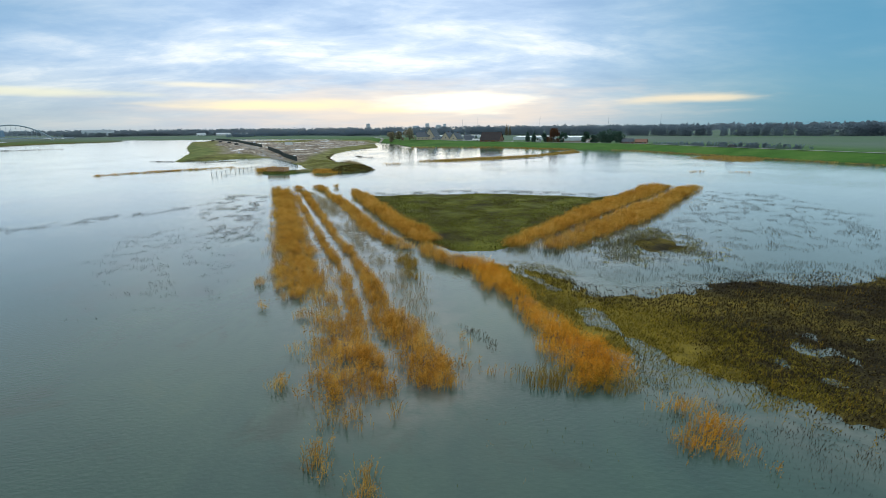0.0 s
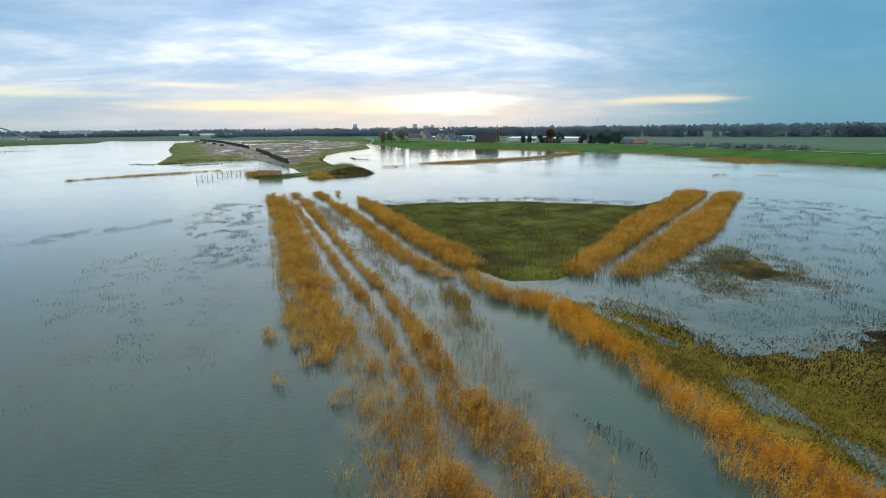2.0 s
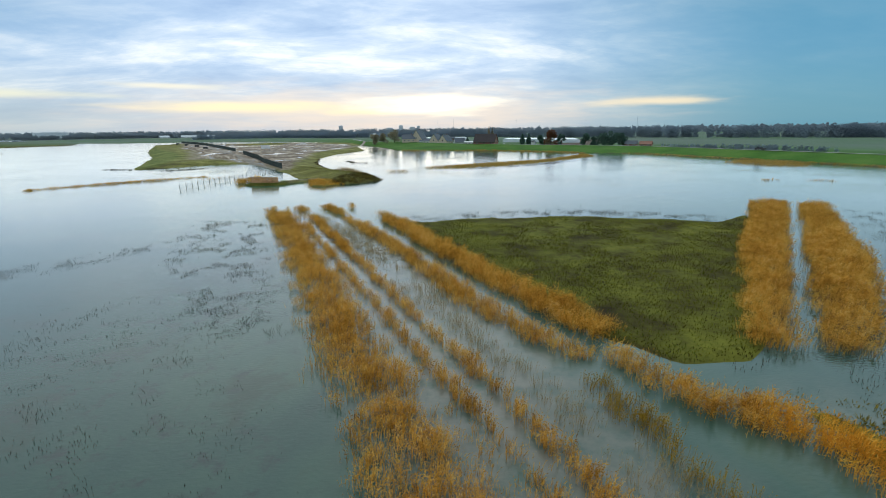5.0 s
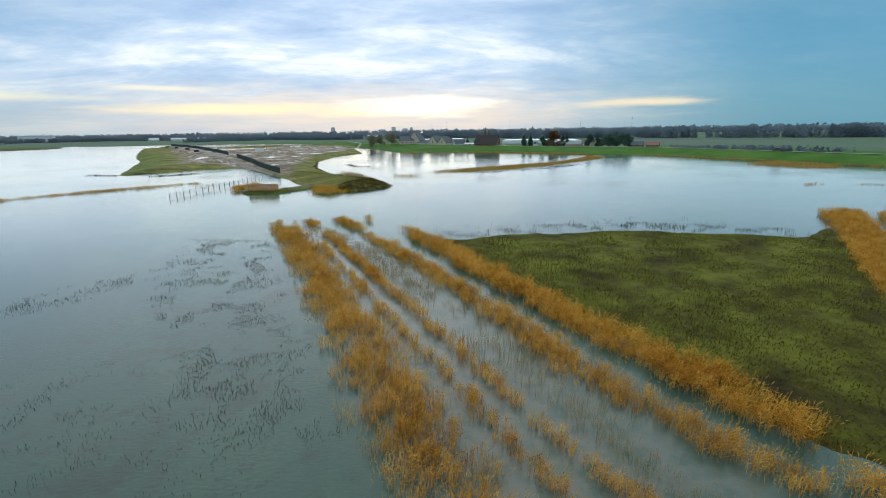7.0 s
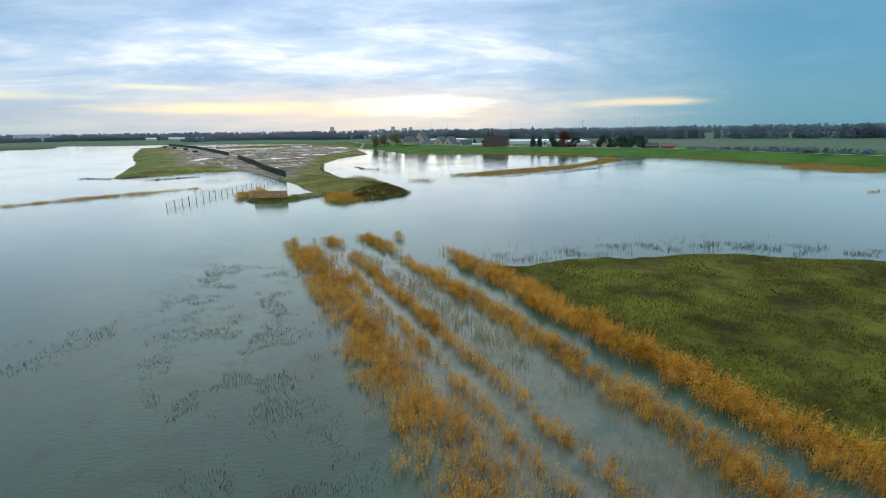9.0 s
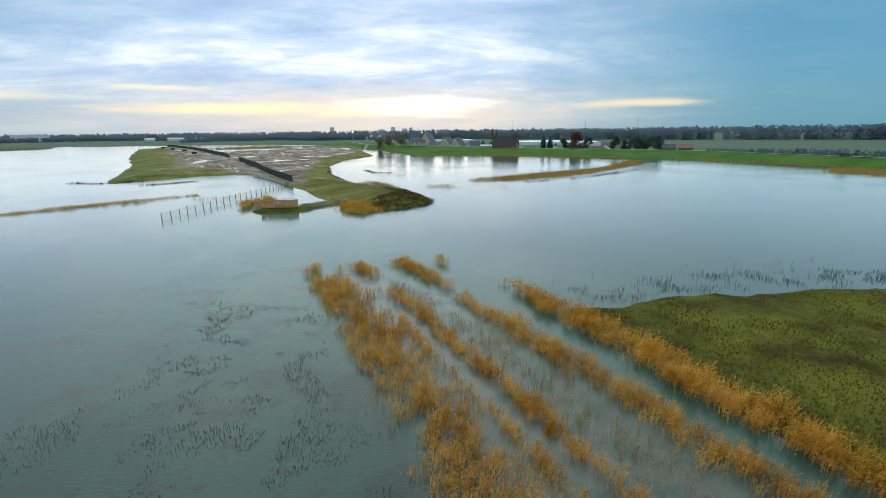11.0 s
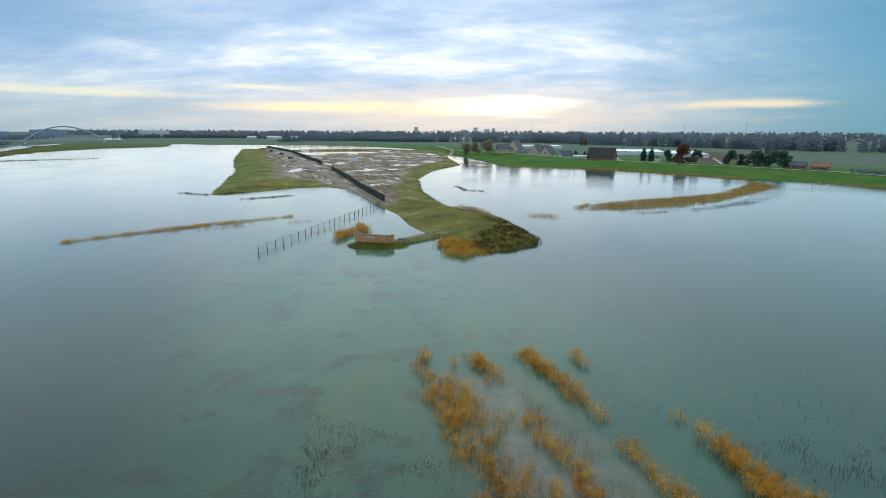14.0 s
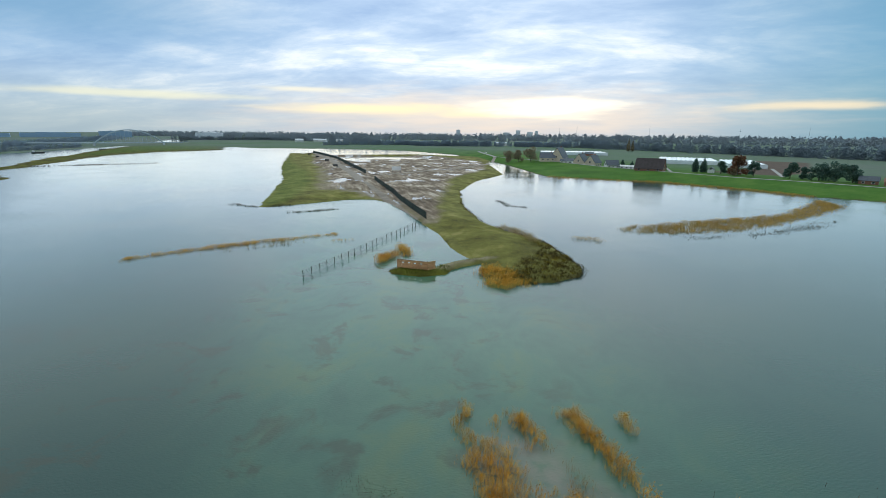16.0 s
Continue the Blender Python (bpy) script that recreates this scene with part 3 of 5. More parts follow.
def blades(name, q, mat, height, thick, seed, kind="reed", lean=0.16, base=-0.5, spread=0.25):
    """One mesh of many stems: each a bent, tapering strip, with a plume or side leaves."""
    r = np.random.RandomState(seed)
    n = len(q)
    hh = height * (0.72 if kind == "weed" else 1.0) * (1 - spread + 2 * spread * r.rand(n)) * (0.8 + 0.4 * value_noise(q[:, 0], q[:, 1], 3.0, seed))
    yaw = r.rand(n) * 2 * np.pi
    la = lean * (0.3 + 1.2 * r.rand(n))
    wind = np.array([0.8, -0.6])
    dirx, diry = np.cos(yaw) + wind[0] * 0.3, np.sin(yaw) + wind[1] * 0.3
    sx, sy = np.cos(yaw + 1.3), np.sin(yaw + 1.3)
    w = thick * (0.7 + 0.6 * r.rand(n)) * (0.5 if kind == "weed" else 1.0)
    if kind == "reed":
        prof = [(0.0, 0.0, 0.9), (0.6, 0.3, 1.1), (0.84, 0.72, 0.9)]
        leaves = [(0.45, 0.95, 1.0), (0.66, -1.0, 0.9)]
    elif kind == "tuft":
        prof = [(0.0, 0.0, 1.0), (0.6, 0.5, 0.8), (1.0, 1.4, 0.1)]
        leaves = []
    else:
        prof = [(0.0, 0.0, 0.8), (0.5, 0.3, 0.9), (1.0, 0.7, 0.5)]
        leaves = [(0.45, 1.0, 1.5), (0.65, -1.0, 1.4), (0.85, 0.8, 1.2)]
    V, Q = [], []
    m = len(prof)
    for k, (f, bend, ww) in enumerate(prof):
        z = base + (hh - base) * f
        cx, cy = q[:, 0] + dirx * la * bend * hh, q[:, 1] + diry * la * bend * hh
        for s in (-0.5, 0.5):
            V.append(np.stack([cx + sx * w * ww * s, cy + sy * w * ww * s, z], 1))
    for k in range(m - 1):
        Q.append((2 * k, 2 * k + 1, 2 * k + 3, 2 * k + 2))
    for f, side, ww in leaves:
        # a leaf that stands off the stem, joined to it at its root
        z = base + (hh - base) * f
        bend = np.interp(f, [p[0] for p in prof], [p[1] for p in prof])
        cx, cy = q[:, 0] + dirx * la * bend * hh, q[:, 1] + diry * la * bend * hh
        out = hh * ((0.07 if kind == "reed" else 0.12) + 0.08 * r.rand(n)) * side
        ox, oy = np.cos(yaw + f * 9), np.sin(yaw + f * 9)
        b = len(V)
        V.append(np.stack([cx, cy, z - 0.04], 1))
        V.append(np.stack([cx + ox * out * 0.6 - oy * w * ww, cy + oy * out * 0.6 + ox * w * ww, z + 0.10 * hh], 1))
        V.append(np.stack([cx + ox * out * 1.3, cy + oy * out * 1.3, z + 0.06 * hh], 1))
        V.append(np.stack([cx + ox * out * 0.6 + oy * w * ww, cy + oy * out * 0.6 - ox * w * ww, z + 0.10 * hh], 1))
        Q.append((b, b + 1, b + 2, b + 3))
    if kind == "reed":
        # the feathery plume, loose from the stem so that it takes a colour of its own
        b = len(V)
        for f, bend, ww in ((0.80, 0.65, 0.8), (0.91, 0.98, 2.3), (1.0, 1.5, 0.4)):
            z = base + (hh - base) * f
            cx, cy = q[:, 0] + dirx * la * bend * hh, q[:, 1] + diry * la * bend * hh
            for sd in (-0.5, 0.5):
                V.append(np.stack([cx + sy * w * ww * sd, cy - sx * w * ww * sd, z], 1))
        Q += [(b, b + 1, b + 3, b + 2), (b + 2, b + 3, b + 5, b + 4)]
    per = len(V)
    co = np.stack(V, 1).reshape(-1, 3)
    quads = (np.arange(n)[:, None, None] * per + np.array(Q)[None]).reshape(-1, 4)
    me = bpy.data.meshes.new(name)
    me.from_pydata(co.tolist(), [], quads.tolist())
    me.materials.append(mat)
    return new(name, me)


def tussocks(name, c, mat, height, thick, seed, each=11, radius=0.2, base=-0.25):
    """One mesh of reed in tussocks: stems that fan out from each centre, with drooping leaves and a loose plume."""
    r = np.random.RandomState(seed)
    k = np.repeat(np.arange(len(c)), np.maximum(3, r.poisson(each, len(c))))
    n = len(k)
    grow = height * 0.86 * (0.62 + 0.55 * r.rand(len(c))) * (0.75 + 0.5 * value_noise(c[:, 0], c[:, 1], 1.8, seed))
    rad = radius * (0.7 + 0.7 * r.rand(len(c)))
    off = r.randn(n, 2) * rad[k][:, None]
    far = np.hypot(off[:, 0], off[:, 1]) / (rad[k] + 1e-6)
    hh = grow[k] * (0.72 + 0.38 * r.rand(n)) * (1.1 - 0.16 * np.minimum(far, 2.2))
    lean = off / (rad[k][:, None] + 1e-6) * 0.10 + r.randn(n, 2) * 0.11 + np.array([0.07, -0.05])
    lean *= hh[:, None]
    p = c[k] + off
    yaw = r.rand(n) * 6.283
    side = np.stack([np.cos(yaw), np.sin(yaw)], 1)
    w = (thick * (0.7 + 0.6 * r.rand(n)))[:, None]
    V = []

    def put(xy, z):
        V.append(np.column_stack([xy, z]))

    top = p + lean
    for u, ww in ((0.0, 0.8), (0.55, 1.0), (0.9, 0.5)):
        for sd in (-0.5, 0.5):
            put(p + lean * u * u + side * w * ww * sd, base + (hh - base) * (u if u else 0.0))
    faces4 = [(0, 1, 3, 2), (2, 3, 5, 4)]
    # plume
    nod = lean * 0.45
    cross = np.stack([-side[:, 1], side[:, 0]], 1)
    put(p + lean * 0.72, hh * 0.84)
    put(p + lean * 0.95 + cross * w * 1.3, hh * 0.95)
    put(top + nod * 0.6, hh * 1.02)
    put(p + lean * 0.95 - cross * w * 1.3, hh * 0.95)
    faces4.append((6, 7, 8, 9))
    faces3 = []
    for u, turn in ((0.5, 0.9), (0.72, 3.6)):
        d = np.stack([np.cos(yaw + turn), np.sin(yaw + turn)], 1)
        e = np.stack([-d[:, 1], d[:, 0]], 1)
        length = (hh * (0.14 + 0.12 * r.rand(n)))[:, None]
        z = base + (hh - base) * u
        root = p + lean * u * u
        i = len(V)
        put(root + e * w * 0.5, z + 0.03 * hh)
        put(root - e * w * 0.5, z - 0.03 * hh)
        put(root + d * length, z + hh * (0.18 - 0.12 * r.rand(n)))
        faces3.append((i, i + 1, i + 2))
    per = len(V)
    co = np.stack(V, 1).reshape(-1, 3)
    start = np.arange(n)[:, None, None] * per
    me = bpy.data.meshes.new(name)
    me.from_pydata(co.tolist(), [], (start + np.array(faces4)[None]).reshape(-1, 4).tolist() + (start + np.array(faces3)[None]).reshape(-1, 3).tolist())
    me.materials.append(mat)
    return new(name, me)


def reed_bed(poly, seed, label, density=58, height=1.35, ragged=0.9, gaps=0.0, mat=None, thick=0.022, each=11, radius=0.23):
    """A bed of reed: tussocks standing close, with thin spots, and stray ones round it."""
    near = thick < 0.035
    fine = 0.64 if near else 0.9
    density = density * (1.7 if near else 1.0)
    if not near:
        each, radius = 4, 0.45
    c = sow(poly, density / each, seed, ragged, gaps, 1.3)
    stray = sow(poly, density / each * 0.10, seed + 400, ragged * 1.8, 0.46, 1.2)
    ob = tussocks("reed_bed", np.concatenate([c, stray]), mat or REED, height, thick * fine, seed, each, radius)
    return tagged(ob, label, "reeds", kind="stuff")


def offset(line, by):
    """A line beside another, by plan units to its right as it runs."""
    p = np.array(line, float)
    t = np.gradient(p, axis=0)
    t /= np.hypot(t[:, 0], t[:, 1])[:, None]
    return [tuple(v) for v in p + np.stack([t[:, 1], -t[:, 0]], 1) * np.broadcast_to(by, (len(p),))[:, None]]


# a straight flooded lane runs the length of the rows, from the near end to the far end
LANE = [(-4, 19.5), (-5.1, 22.5), (-6.7, 27), (-8.6, 33.5), (-10.6, 39.5), (-13, 45.5), (-15.2, 50.4), (-17.3, 55.6), (-21.3, 65.4), (-25, 74.8), (-30.2, 87.9), (-32.8, 93.4)]
A_MAIN = P2((-40.4, 100), (-35, 86.3), (-29.2, 70.8), (-26, 62.1), (-23.4, 55), (-21.2, 49), (-18.7, 43.5), (-16.9, 38), (-15.2, 35), (-14.4, 33.3),
            (-11, 33.5), (-12.3, 37), (-14.5, 42.8), (-17.3, 49), (-19.8, 56), (-23.4, 65.5), (-27, 75), (-31.5, 87), (-36, 97))
A_LOW = P2((-12.8, 33), (-10.6, 26), (-8.9, 20.8), (-7.6, 17.2), (-6, 17.5), (-4.8, 19.6), (-6.1, 22.5), (-8.2, 28), (-10.4, 33.5))
reed_bed(A_MAIN, 31, "broad bed of rust-gold dry reed standing in flood water", gaps=0.21, ragged=1.4, density=56, height=0.98)
reed_bed(A_LOW, 32, "loose bed of dry orange reed standing in flood water", gaps=0.38, density=48, ragged=1.2, height=1.0)
reed_bed(band(P2(*offset(LANE[:11], -0.85)), [1.5, 1.5, 1.3, 1.1, 0.9, 0.8, 0.8, 0.8, 0.8, 0.8, 0.8]), 33, "narrow row of dry reed along a flooded wheel lane", ragged=0.3, gaps=0.14, height=0.9, radius=0.15)
reed_bed(band(P2(*offset(LANE[2:], 1.0)), [2.4, 1.9, 1.3, 1.0, 0.9, 0.9, 0.9, 1.2, 1.5, 1.6]), 34, "long narrow row of dry reed beside a flooded lane", ragged=0.35, gaps=0.1, height=1.0, radius=0.15)
reed_bed(band(P2((-6, 29.5), (-3.8, 24.5), (-2.2, 20.2)), [2.4, 2.6, 2.6]), 35, "dense orange reed at the end of a row", ragged=0.8, gaps=0.28, height=1.2)
reed_bed(band(P2((-35.6, 101.5), (-33.5, 97.5)), [1.4, 1.4]), 46, "loose tuft of gold reed at the far end of a row", ragged=0.6, gaps=0.2, height=1.1)
reed_bed(band(P2((-31.4, 102.8), (-29, 98.5), (-26.6, 93.5)), [2.0, 1.8, 1.0]), 36, "short row of golden reed in open water", ragged=0.5, height=1.2)
reed_bed(band(P2((-26.1, 91.5), (-22.5, 84), (-18.8, 75.8), (-15, 66), (-12, 58), (-8.6, 51.4), (-6, 47.6)), [1.1, 2.1, 2.4, 2.5, 2.5, 2.3, 1.6]), 37, "straight row of brown-gold reed along a flooded ditch", ragged=0.6, gaps=0.12, height=1.05)
reed_bed(band(P2((-6.6, 46.2), (-6.0, 43), (-5.2, 39.6), (-4.2, 36.4)), [1.8, 2.2, 1.8, 0.9]), 38, "olive and gold reed tapering off into open water", ragged=0.7, mat=OLIVE, gaps=0.28, height=0.85, density=40)
reed_bed(band(P2((-20.9, 93), (-18.6, 87), (-15, 77.5), (-11.6, 69), (-8, 59.8), (-5, 53), (-3.8, 50.2)), [1.4, 2.6, 3.0, 3.2, 3.4, 3.2, 2.0]), 39, "thick hedge of tall gold reed between ditch and meadow", height=1.4, ragged=0.7, gaps=0.08)
reed_bed(band(P2((-4.6, 48.4), (-3.5, 45.2), (-2.0, 43), (-0.3, 41.2)), [1.8, 2.2, 2.4, 1.8]), 40, "tall gold reed at a gap in the bank", ragged=0.6, height=1.3)
reed_bed(band(P2((0.3, 43), (1.2, 40.5), (2.6, 35.5), (4.0, 30.5), (5.1, 26), (6, 22.6), (6.4, 20.8)), [2.2, 3.4, 2.6, 2.6, 3.4, 4.2, 3.6]), 41, "bright golden reed along a flooded ditch bank", mat=GOLD, ragged=0.9, gaps=0.2, height=1.25)
reed_bed(P2((1.9, 21.6), (2.8, 20), (5.5, 19.7), (8, 20.3), (6, 22.5)), 42, "sprawling yellow-green reed at the water's edge", mat=OLIVE, ragged=0.7, gaps=0.15, height=0.75)
reed_bed(P2((3.7, 48.6), (6.2, 47.6), (18.2, 63), (46, 97), (40.6, 98.5), (17.4, 68.5)), 43, "broad bed of pale gold reed beside the meadow", ragged=0.7, height=1.3, gaps=0.16, density=34, thick=0.03)
reed_bed(P2((7.3, 47.8), (10, 46.3), (20.5, 57), (26.5, 63), (51, 95.5), (47.5, 96.5), (18.2, 61)), 44, "broad bed of pale gold reed along open water", ragged=0.8, height=1.3, gaps=0.2, density=34, thick=0.03)
reed_bed(P2((8.2, 18.6), (7.6, 16.4), (9.2, 15.2), (11.0, 14.6), (10.5, 16.7), (9.8, 18.9)), 45, "islet of yellow reed in shallow water", mat=GOLD, gaps=0.24, height=0.85, density=46, ragged=0.8)


# ---- sparse stems, weeds and turf ----
def stems(name, poly, seed, label, mat, density, height, kind, ragged=1.0, gaps=0.0, thick=0.03, lean=0.16, base=-0.5, cell=2.5, on_land=False, category="weeds", wade=0.02):
    if kind == "reed" and not on_land:
        ob = tussocks(name, sow(poly, density / 3, seed, ragged, gaps, cell), mat, height, thick * 0.6, seed, 4, 0.16)
        return tagged(ob, label, category, kind="stuff")
    q = sow(poly, density, seed, ragged, gaps, cell)
    if on_land:
        keep = ground_height(q[:, 0], q[:, 1])[0] > wade
        q = q[keep]
    ob = blades(name, q, mat, height, thick, seed, kind, lean, base)
    if on_land:
        me = ob.data
        co = np.empty(len(me.vertices) * 3, np.float32)
        me.vertices.foreach_get("co", co)
        co = co.reshape(-1, 3)
        per = len(co) // len(q)
        co[:, 2] += np.repeat(np.maximum(ground_height(q[:, 0], q[:, 1])[0], -0.05), per)
        me.vertices.foreach_set("co", co.ravel())
    return tagged(ob, label, category, kind="stuff")


BETWEEN = P2((-33, 99), (-27.4, 91), (-20, 75), (-15.5, 64), (-12.6, 56), (-10, 49), (-7.5, 43), (-4, 36), (-2, 26), (-1.2, 21), (-3, 24), (-6, 33), (-10, 43.5), (-14, 52.5), (-19, 63.5), (-24, 75.5), (-28.5, 87))
stems("sparse_reed", BETWEEN, 51, "thin pale reed stems standing in shallow water between rows", PALE, 30, 0.62, "reed", 0.9, 0.36, 0.02)
stems("sparse_reed", P2((-24, 66), (-19, 55), (-14, 42), (-11, 35), (-9, 35), (-13, 45), (-18.5, 58), (-23, 68)), 52, "thin brown reed stems in a flooded lane", REED, 6, 0.9, "reed", 0.5, 0.42, 0.025)
stems("sparse_reed", P2((-6.8, 17.5), (-4, 19), (-1, 19.3), (2, 20.5), (-1, 26), (-4, 17), (-7, 15.5)), 53, "scattered orange reed shoots at the end of the rows", REED, 4, 1.0, "reed", 0.8, 0.5, 0.03)
stems("weed_patch", P2((-48, 92), (-38, 91), (-31, 70), (-24, 52), (-29, 50), (-36, 62), (-43, 74)), 54, "dark dead weed stalks poking out of the flood water", WEED, 50, 0.2, "weed", 2.4, 0.52, 0.03, 0.5, cell=1.2)
stems("weed_patch", band(P2((-72, 52), (-58, 61), (-50, 71), (-44, 80)), [6, 5, 5, 3]), 55, "drifts of dark drowned weeds in open water", WEED, 40, 0.2, "weed", 2.2, 0.50, 0.032, 0.5, cell=1.2)
stems("weed_patch", P2((-44, 58), (-34, 60), (-22, 42), (-19, 32), (-27, 29), (-38, 44)), 56, "scattered dark weed tips above the water", WEED, 16, 0.2, "weed", 2.4, 0.58, 0.03, 0.4, cell=1.1)
stems("weed_patch", band(P2((-20, 91), (-12, 91), (-4, 93.5), (10, 93), (20, 90), (27, 86)), [3, 4.5, 5, 5.5, 5, 4]), 57, "fringe of black weed stalks along the meadow's flooded edge", WEED, 28, 0.34, "weed", 1.8, 0.42, 0.036, 0.3, cell=1.4)
stems("weed_patch", band(P2((-22, 95), (-10, 97), (8, 98.5), (24, 93)), [3, 5, 6, 5]), 58, "single dark stalks standing in open water", WEED, 1.0, 0.55, "weed", 1.5, 0.45, 0.035, 0.08)
stems("weed_patch", P2((24, 58), (30, 66), (52, 93), (60, 88), (58, 64), (46, 46), (30, 45), (26, 49)), 59, "scattered dark weeds in shallow flood water", WEED, 18, 0.24, "weed", 2.4, 0.54, 0.034, 0.4, cell=1.4)
stems("weed_patch", P2((9, 45), (14, 41), (26, 44), (36, 41), (52, 45), (52, 41), (35, 36.5), (25, 38), (18, 35), (12, 35), (9, 39)), 60, "belt of dark weeds along the edge of a marsh", WEED, 34, 0.2, "weed", 2.2, 0.46, 0.03, 0.4, cell=1.2)
stems("weed_patch", P2((0, 19), (9, 17.5), (12, 13), (6, 10), (-2, 12)), 61, "upright drab stalks in shallow water near a reed islet", PALE, 3, 0.32, "reed", 1.0, 0.55, 0.016, 0.2, cell=1.4)
stems("weed_patch", P2((0, 19), (9, 17.5), (12, 13), (6, 10), (-2, 12)), 62, "olive weed shoots in shallow water", HERB, 2.0, 0.3, "weed", 1.0, 0.5, 0.025)
stems("weed_patch", band(P2((0.9, 24.6), (-0.3, 27), (-1.4, 28.2)), [0.3, 0.9, 0.3]), 63, "small row of reddish brown dead weeds in a ditch", SCRUB, 60, 0.32, "reed", 0.5, 0.2, 0.03)
stems("weed_patch", P2((5.5, 55), (13, 43.5), (10, 40), (2, 42.6), (1, 46)), 64, "brown weeds in a flooded gateway", WEED, 4, 0.35, "weed", 0.8, 0.45, 0.04)
stems("turf_tufts", FIELD, 65, "tussocky yellow-green grass of a wet meadow", TURF, 20, 0.15, "tuft", 0.4, 0.34, 0.065, 0.5, -0.05, 2.5, True, "grass")
stems("herb_tufts", FIELD, 66, "dark docks and rushes dotted over the meadow", HERB, 3, 0.16, "weed", 0.4, 0.44, 0.05, 0.3, -0.05, 6.0, True, "weeds")
MARSH_GOLD = P2((1.2, 43), (6, 42.5), (9, 40), (9, 34), (12.3, 30), (16, 30), (20, 24), (18, 18), (13, 18), (10.5, 19.5), (7, 20.7), (5.4, 24), (4, 31), (1.8, 38.5))
MARSH_BROWN = P2((7, 39), (10.3, 35), (13.7, 34), (18, 35.5), (24.9, 38.5), (35, 38), (46, 40), (44, 22), (34, 9), (22, 12.5), (14.5, 17), (13, 22), (12.5, 28), (8, 32))
stems("turf_tufts", MARSH_GOLD, 67, "straw-yellow and olive grass tussocks on the marsh", MOSS, 110, 0.15, "tuft", 2.6, 0.27, 0.05, 0.9, -0.08, 1.4, True, "grass", -0.3)
stems("turf_tufts", MARSH_BROWN, 167, "brown withered grass spread over the wet marsh", HEATH, 46, 0.16, "tuft", 3.0, 0.26, 0.065, 0.9, -0.08, 1.6, True, "grass", -0.3)
stems("herb_tufts", MARSH_BROWN, 68, "blackish brown weeds spread over the marsh", WEED, 18, 0.2, "weed", 3.2, 0.44, 0.034, 0.6, -0.08, 1.8, True, "weeds", -0.3)
stems("herb_tufts", MARSH_GOLD, 168, "dark weed stalks among straw-yellow tussocks", HEATH, 10, 0.13, "weed", 1.5, 0.50, 0.026, 0.6, -0.08, 1.8, True, "weeds", -0.12)
stems("sparse_reed", MARSH_BROWN, 169, "stray olive-gold shoots over the brown marsh", MOSS, 1.0, 0.22, "reed", 1.5, 0.52, 0.02, 0.4, -0.1, 3.5, True, "reeds", 0.0)
stems("turf_tufts", band(P2((4.5, 24), (8.6, 20.2), (12, 17.4), (16, 14.4), (23, 10.6)), [1.5, 3, 3.4, 3.4, 3]), 171, "drowned withered tussocks along the edge of a marsh", HEATH, 60, 0.1, "tuft", 1.5, 0.36, 0.035, 1.0, -0.2, 1.2, False, "grass")
stems("weed_patch", P2((7, 21), (12, 18.5), (17, 15.5), (24, 11), (21, 8), (13, 12), (10, 14), (6, 18)), 170, "small dark weeds in the shallows below a marsh", WEED, 22, 0.13, "weed", 1.5, 0.46, 0.022, 0.4, -0.3, 1.5)
stems("herb_tufts", DARK, 69, "blackish brown weeds on a drowned mud bank", WEED, 40, 0.26, "weed", 3.0, 0.40, 0.03, 0.4, -0.3, 2.0, False, "weeds")
stems("turf_tufts", DARK, 70, "drowned tussocks on a low bank", MOSS, 70, 0.15, "tuft", 2.6, 0.34, 0.05, 0.8, -0.2, 2.0, False, "grass")


def scrub(poly, seed, label, mat, density, height, ragged, gaps):
    """Low bushes of dead stalks, standing on the ground."""
    c = sow(poly, density, seed, ragged, gaps, 2.0)
    c = c[ground_height(c[:, 0], c[:, 1])[0] > -0.2]
    ob = tussocks("scrub", c, mat, height, 0.05, seed, 9, 0.34, 0.0)
    me = ob.data
    co = np.empty(len(me.vertices) * 3, np.float32)
    me.vertices.foreach_get("co", co)
    co = co.reshape(-1, 3)
    co[:, 2] += np.maximum(ground_height(co[:, 0], co[:, 1])[0], -0.05)
    me.vertices.foreach_set("co", co.ravel())
    return tagged(ob, label, "weeds", kind="stuff")


TIP = P2((-45, 148), (-43.5, 141), (-38, 134), (-30.5, 138), (-26, 142), (-25.5, 147), (-30, 157), (-34, 166), (-44, 178), (-52, 190), (-58, 178), (-50, 160))
stems("turf_tufts", TIP, 71, "short olive turf on a low spit of land", PALETURF, 9, 0.16, "tuft", 0.4, 0.2, 0.07, 0.5, -0.05, 3.0, True, "grass")
POINT = P2((-41, 137), (-37, 134.5), (-30.5, 135.5), (-25, 140), (-23.5, 147), (-27, 157), (-32, 165), (-36, 167), (-33, 157), (-33.5, 150), (-37, 143))
scrub(POINT, 72, "thick dark scrub of dead weeds at the spit's point", SCRUB, 3.0, 0.5, 2.4, 0.30)
scrub(POINT, 172, "tawny dead herbs among dark scrub at the spit's point", MOSS, 1.2, 0.5, 2.8, 0.42)
scrub(band(P2((-28, 158), (-33, 168), (-41, 176), (-48, 188), (-56, 211), (-61.5, 245)), 2.5), 73, "rough brown herbs along the spit's shore", SCRUB, 2.0, 0.4, 0.8, 0.36)
stems("herb_tufts", BLIND_ISLE, 74, "bright green weeds on a tiny island", HERB, 22, 0.3, "weed", 0.6, 0.1, 0.06, 0.3, -0.1, 3.0, True, "weeds")
stems("herb_tufts", band(CAUSEWAY, 3.4), 75, "green weeds on the sides of a causeway", HERB, 10, 0.25, "weed", 0.4, 0.4, 0.05, 0.3, -0.1, 3.0, True, "weeds")

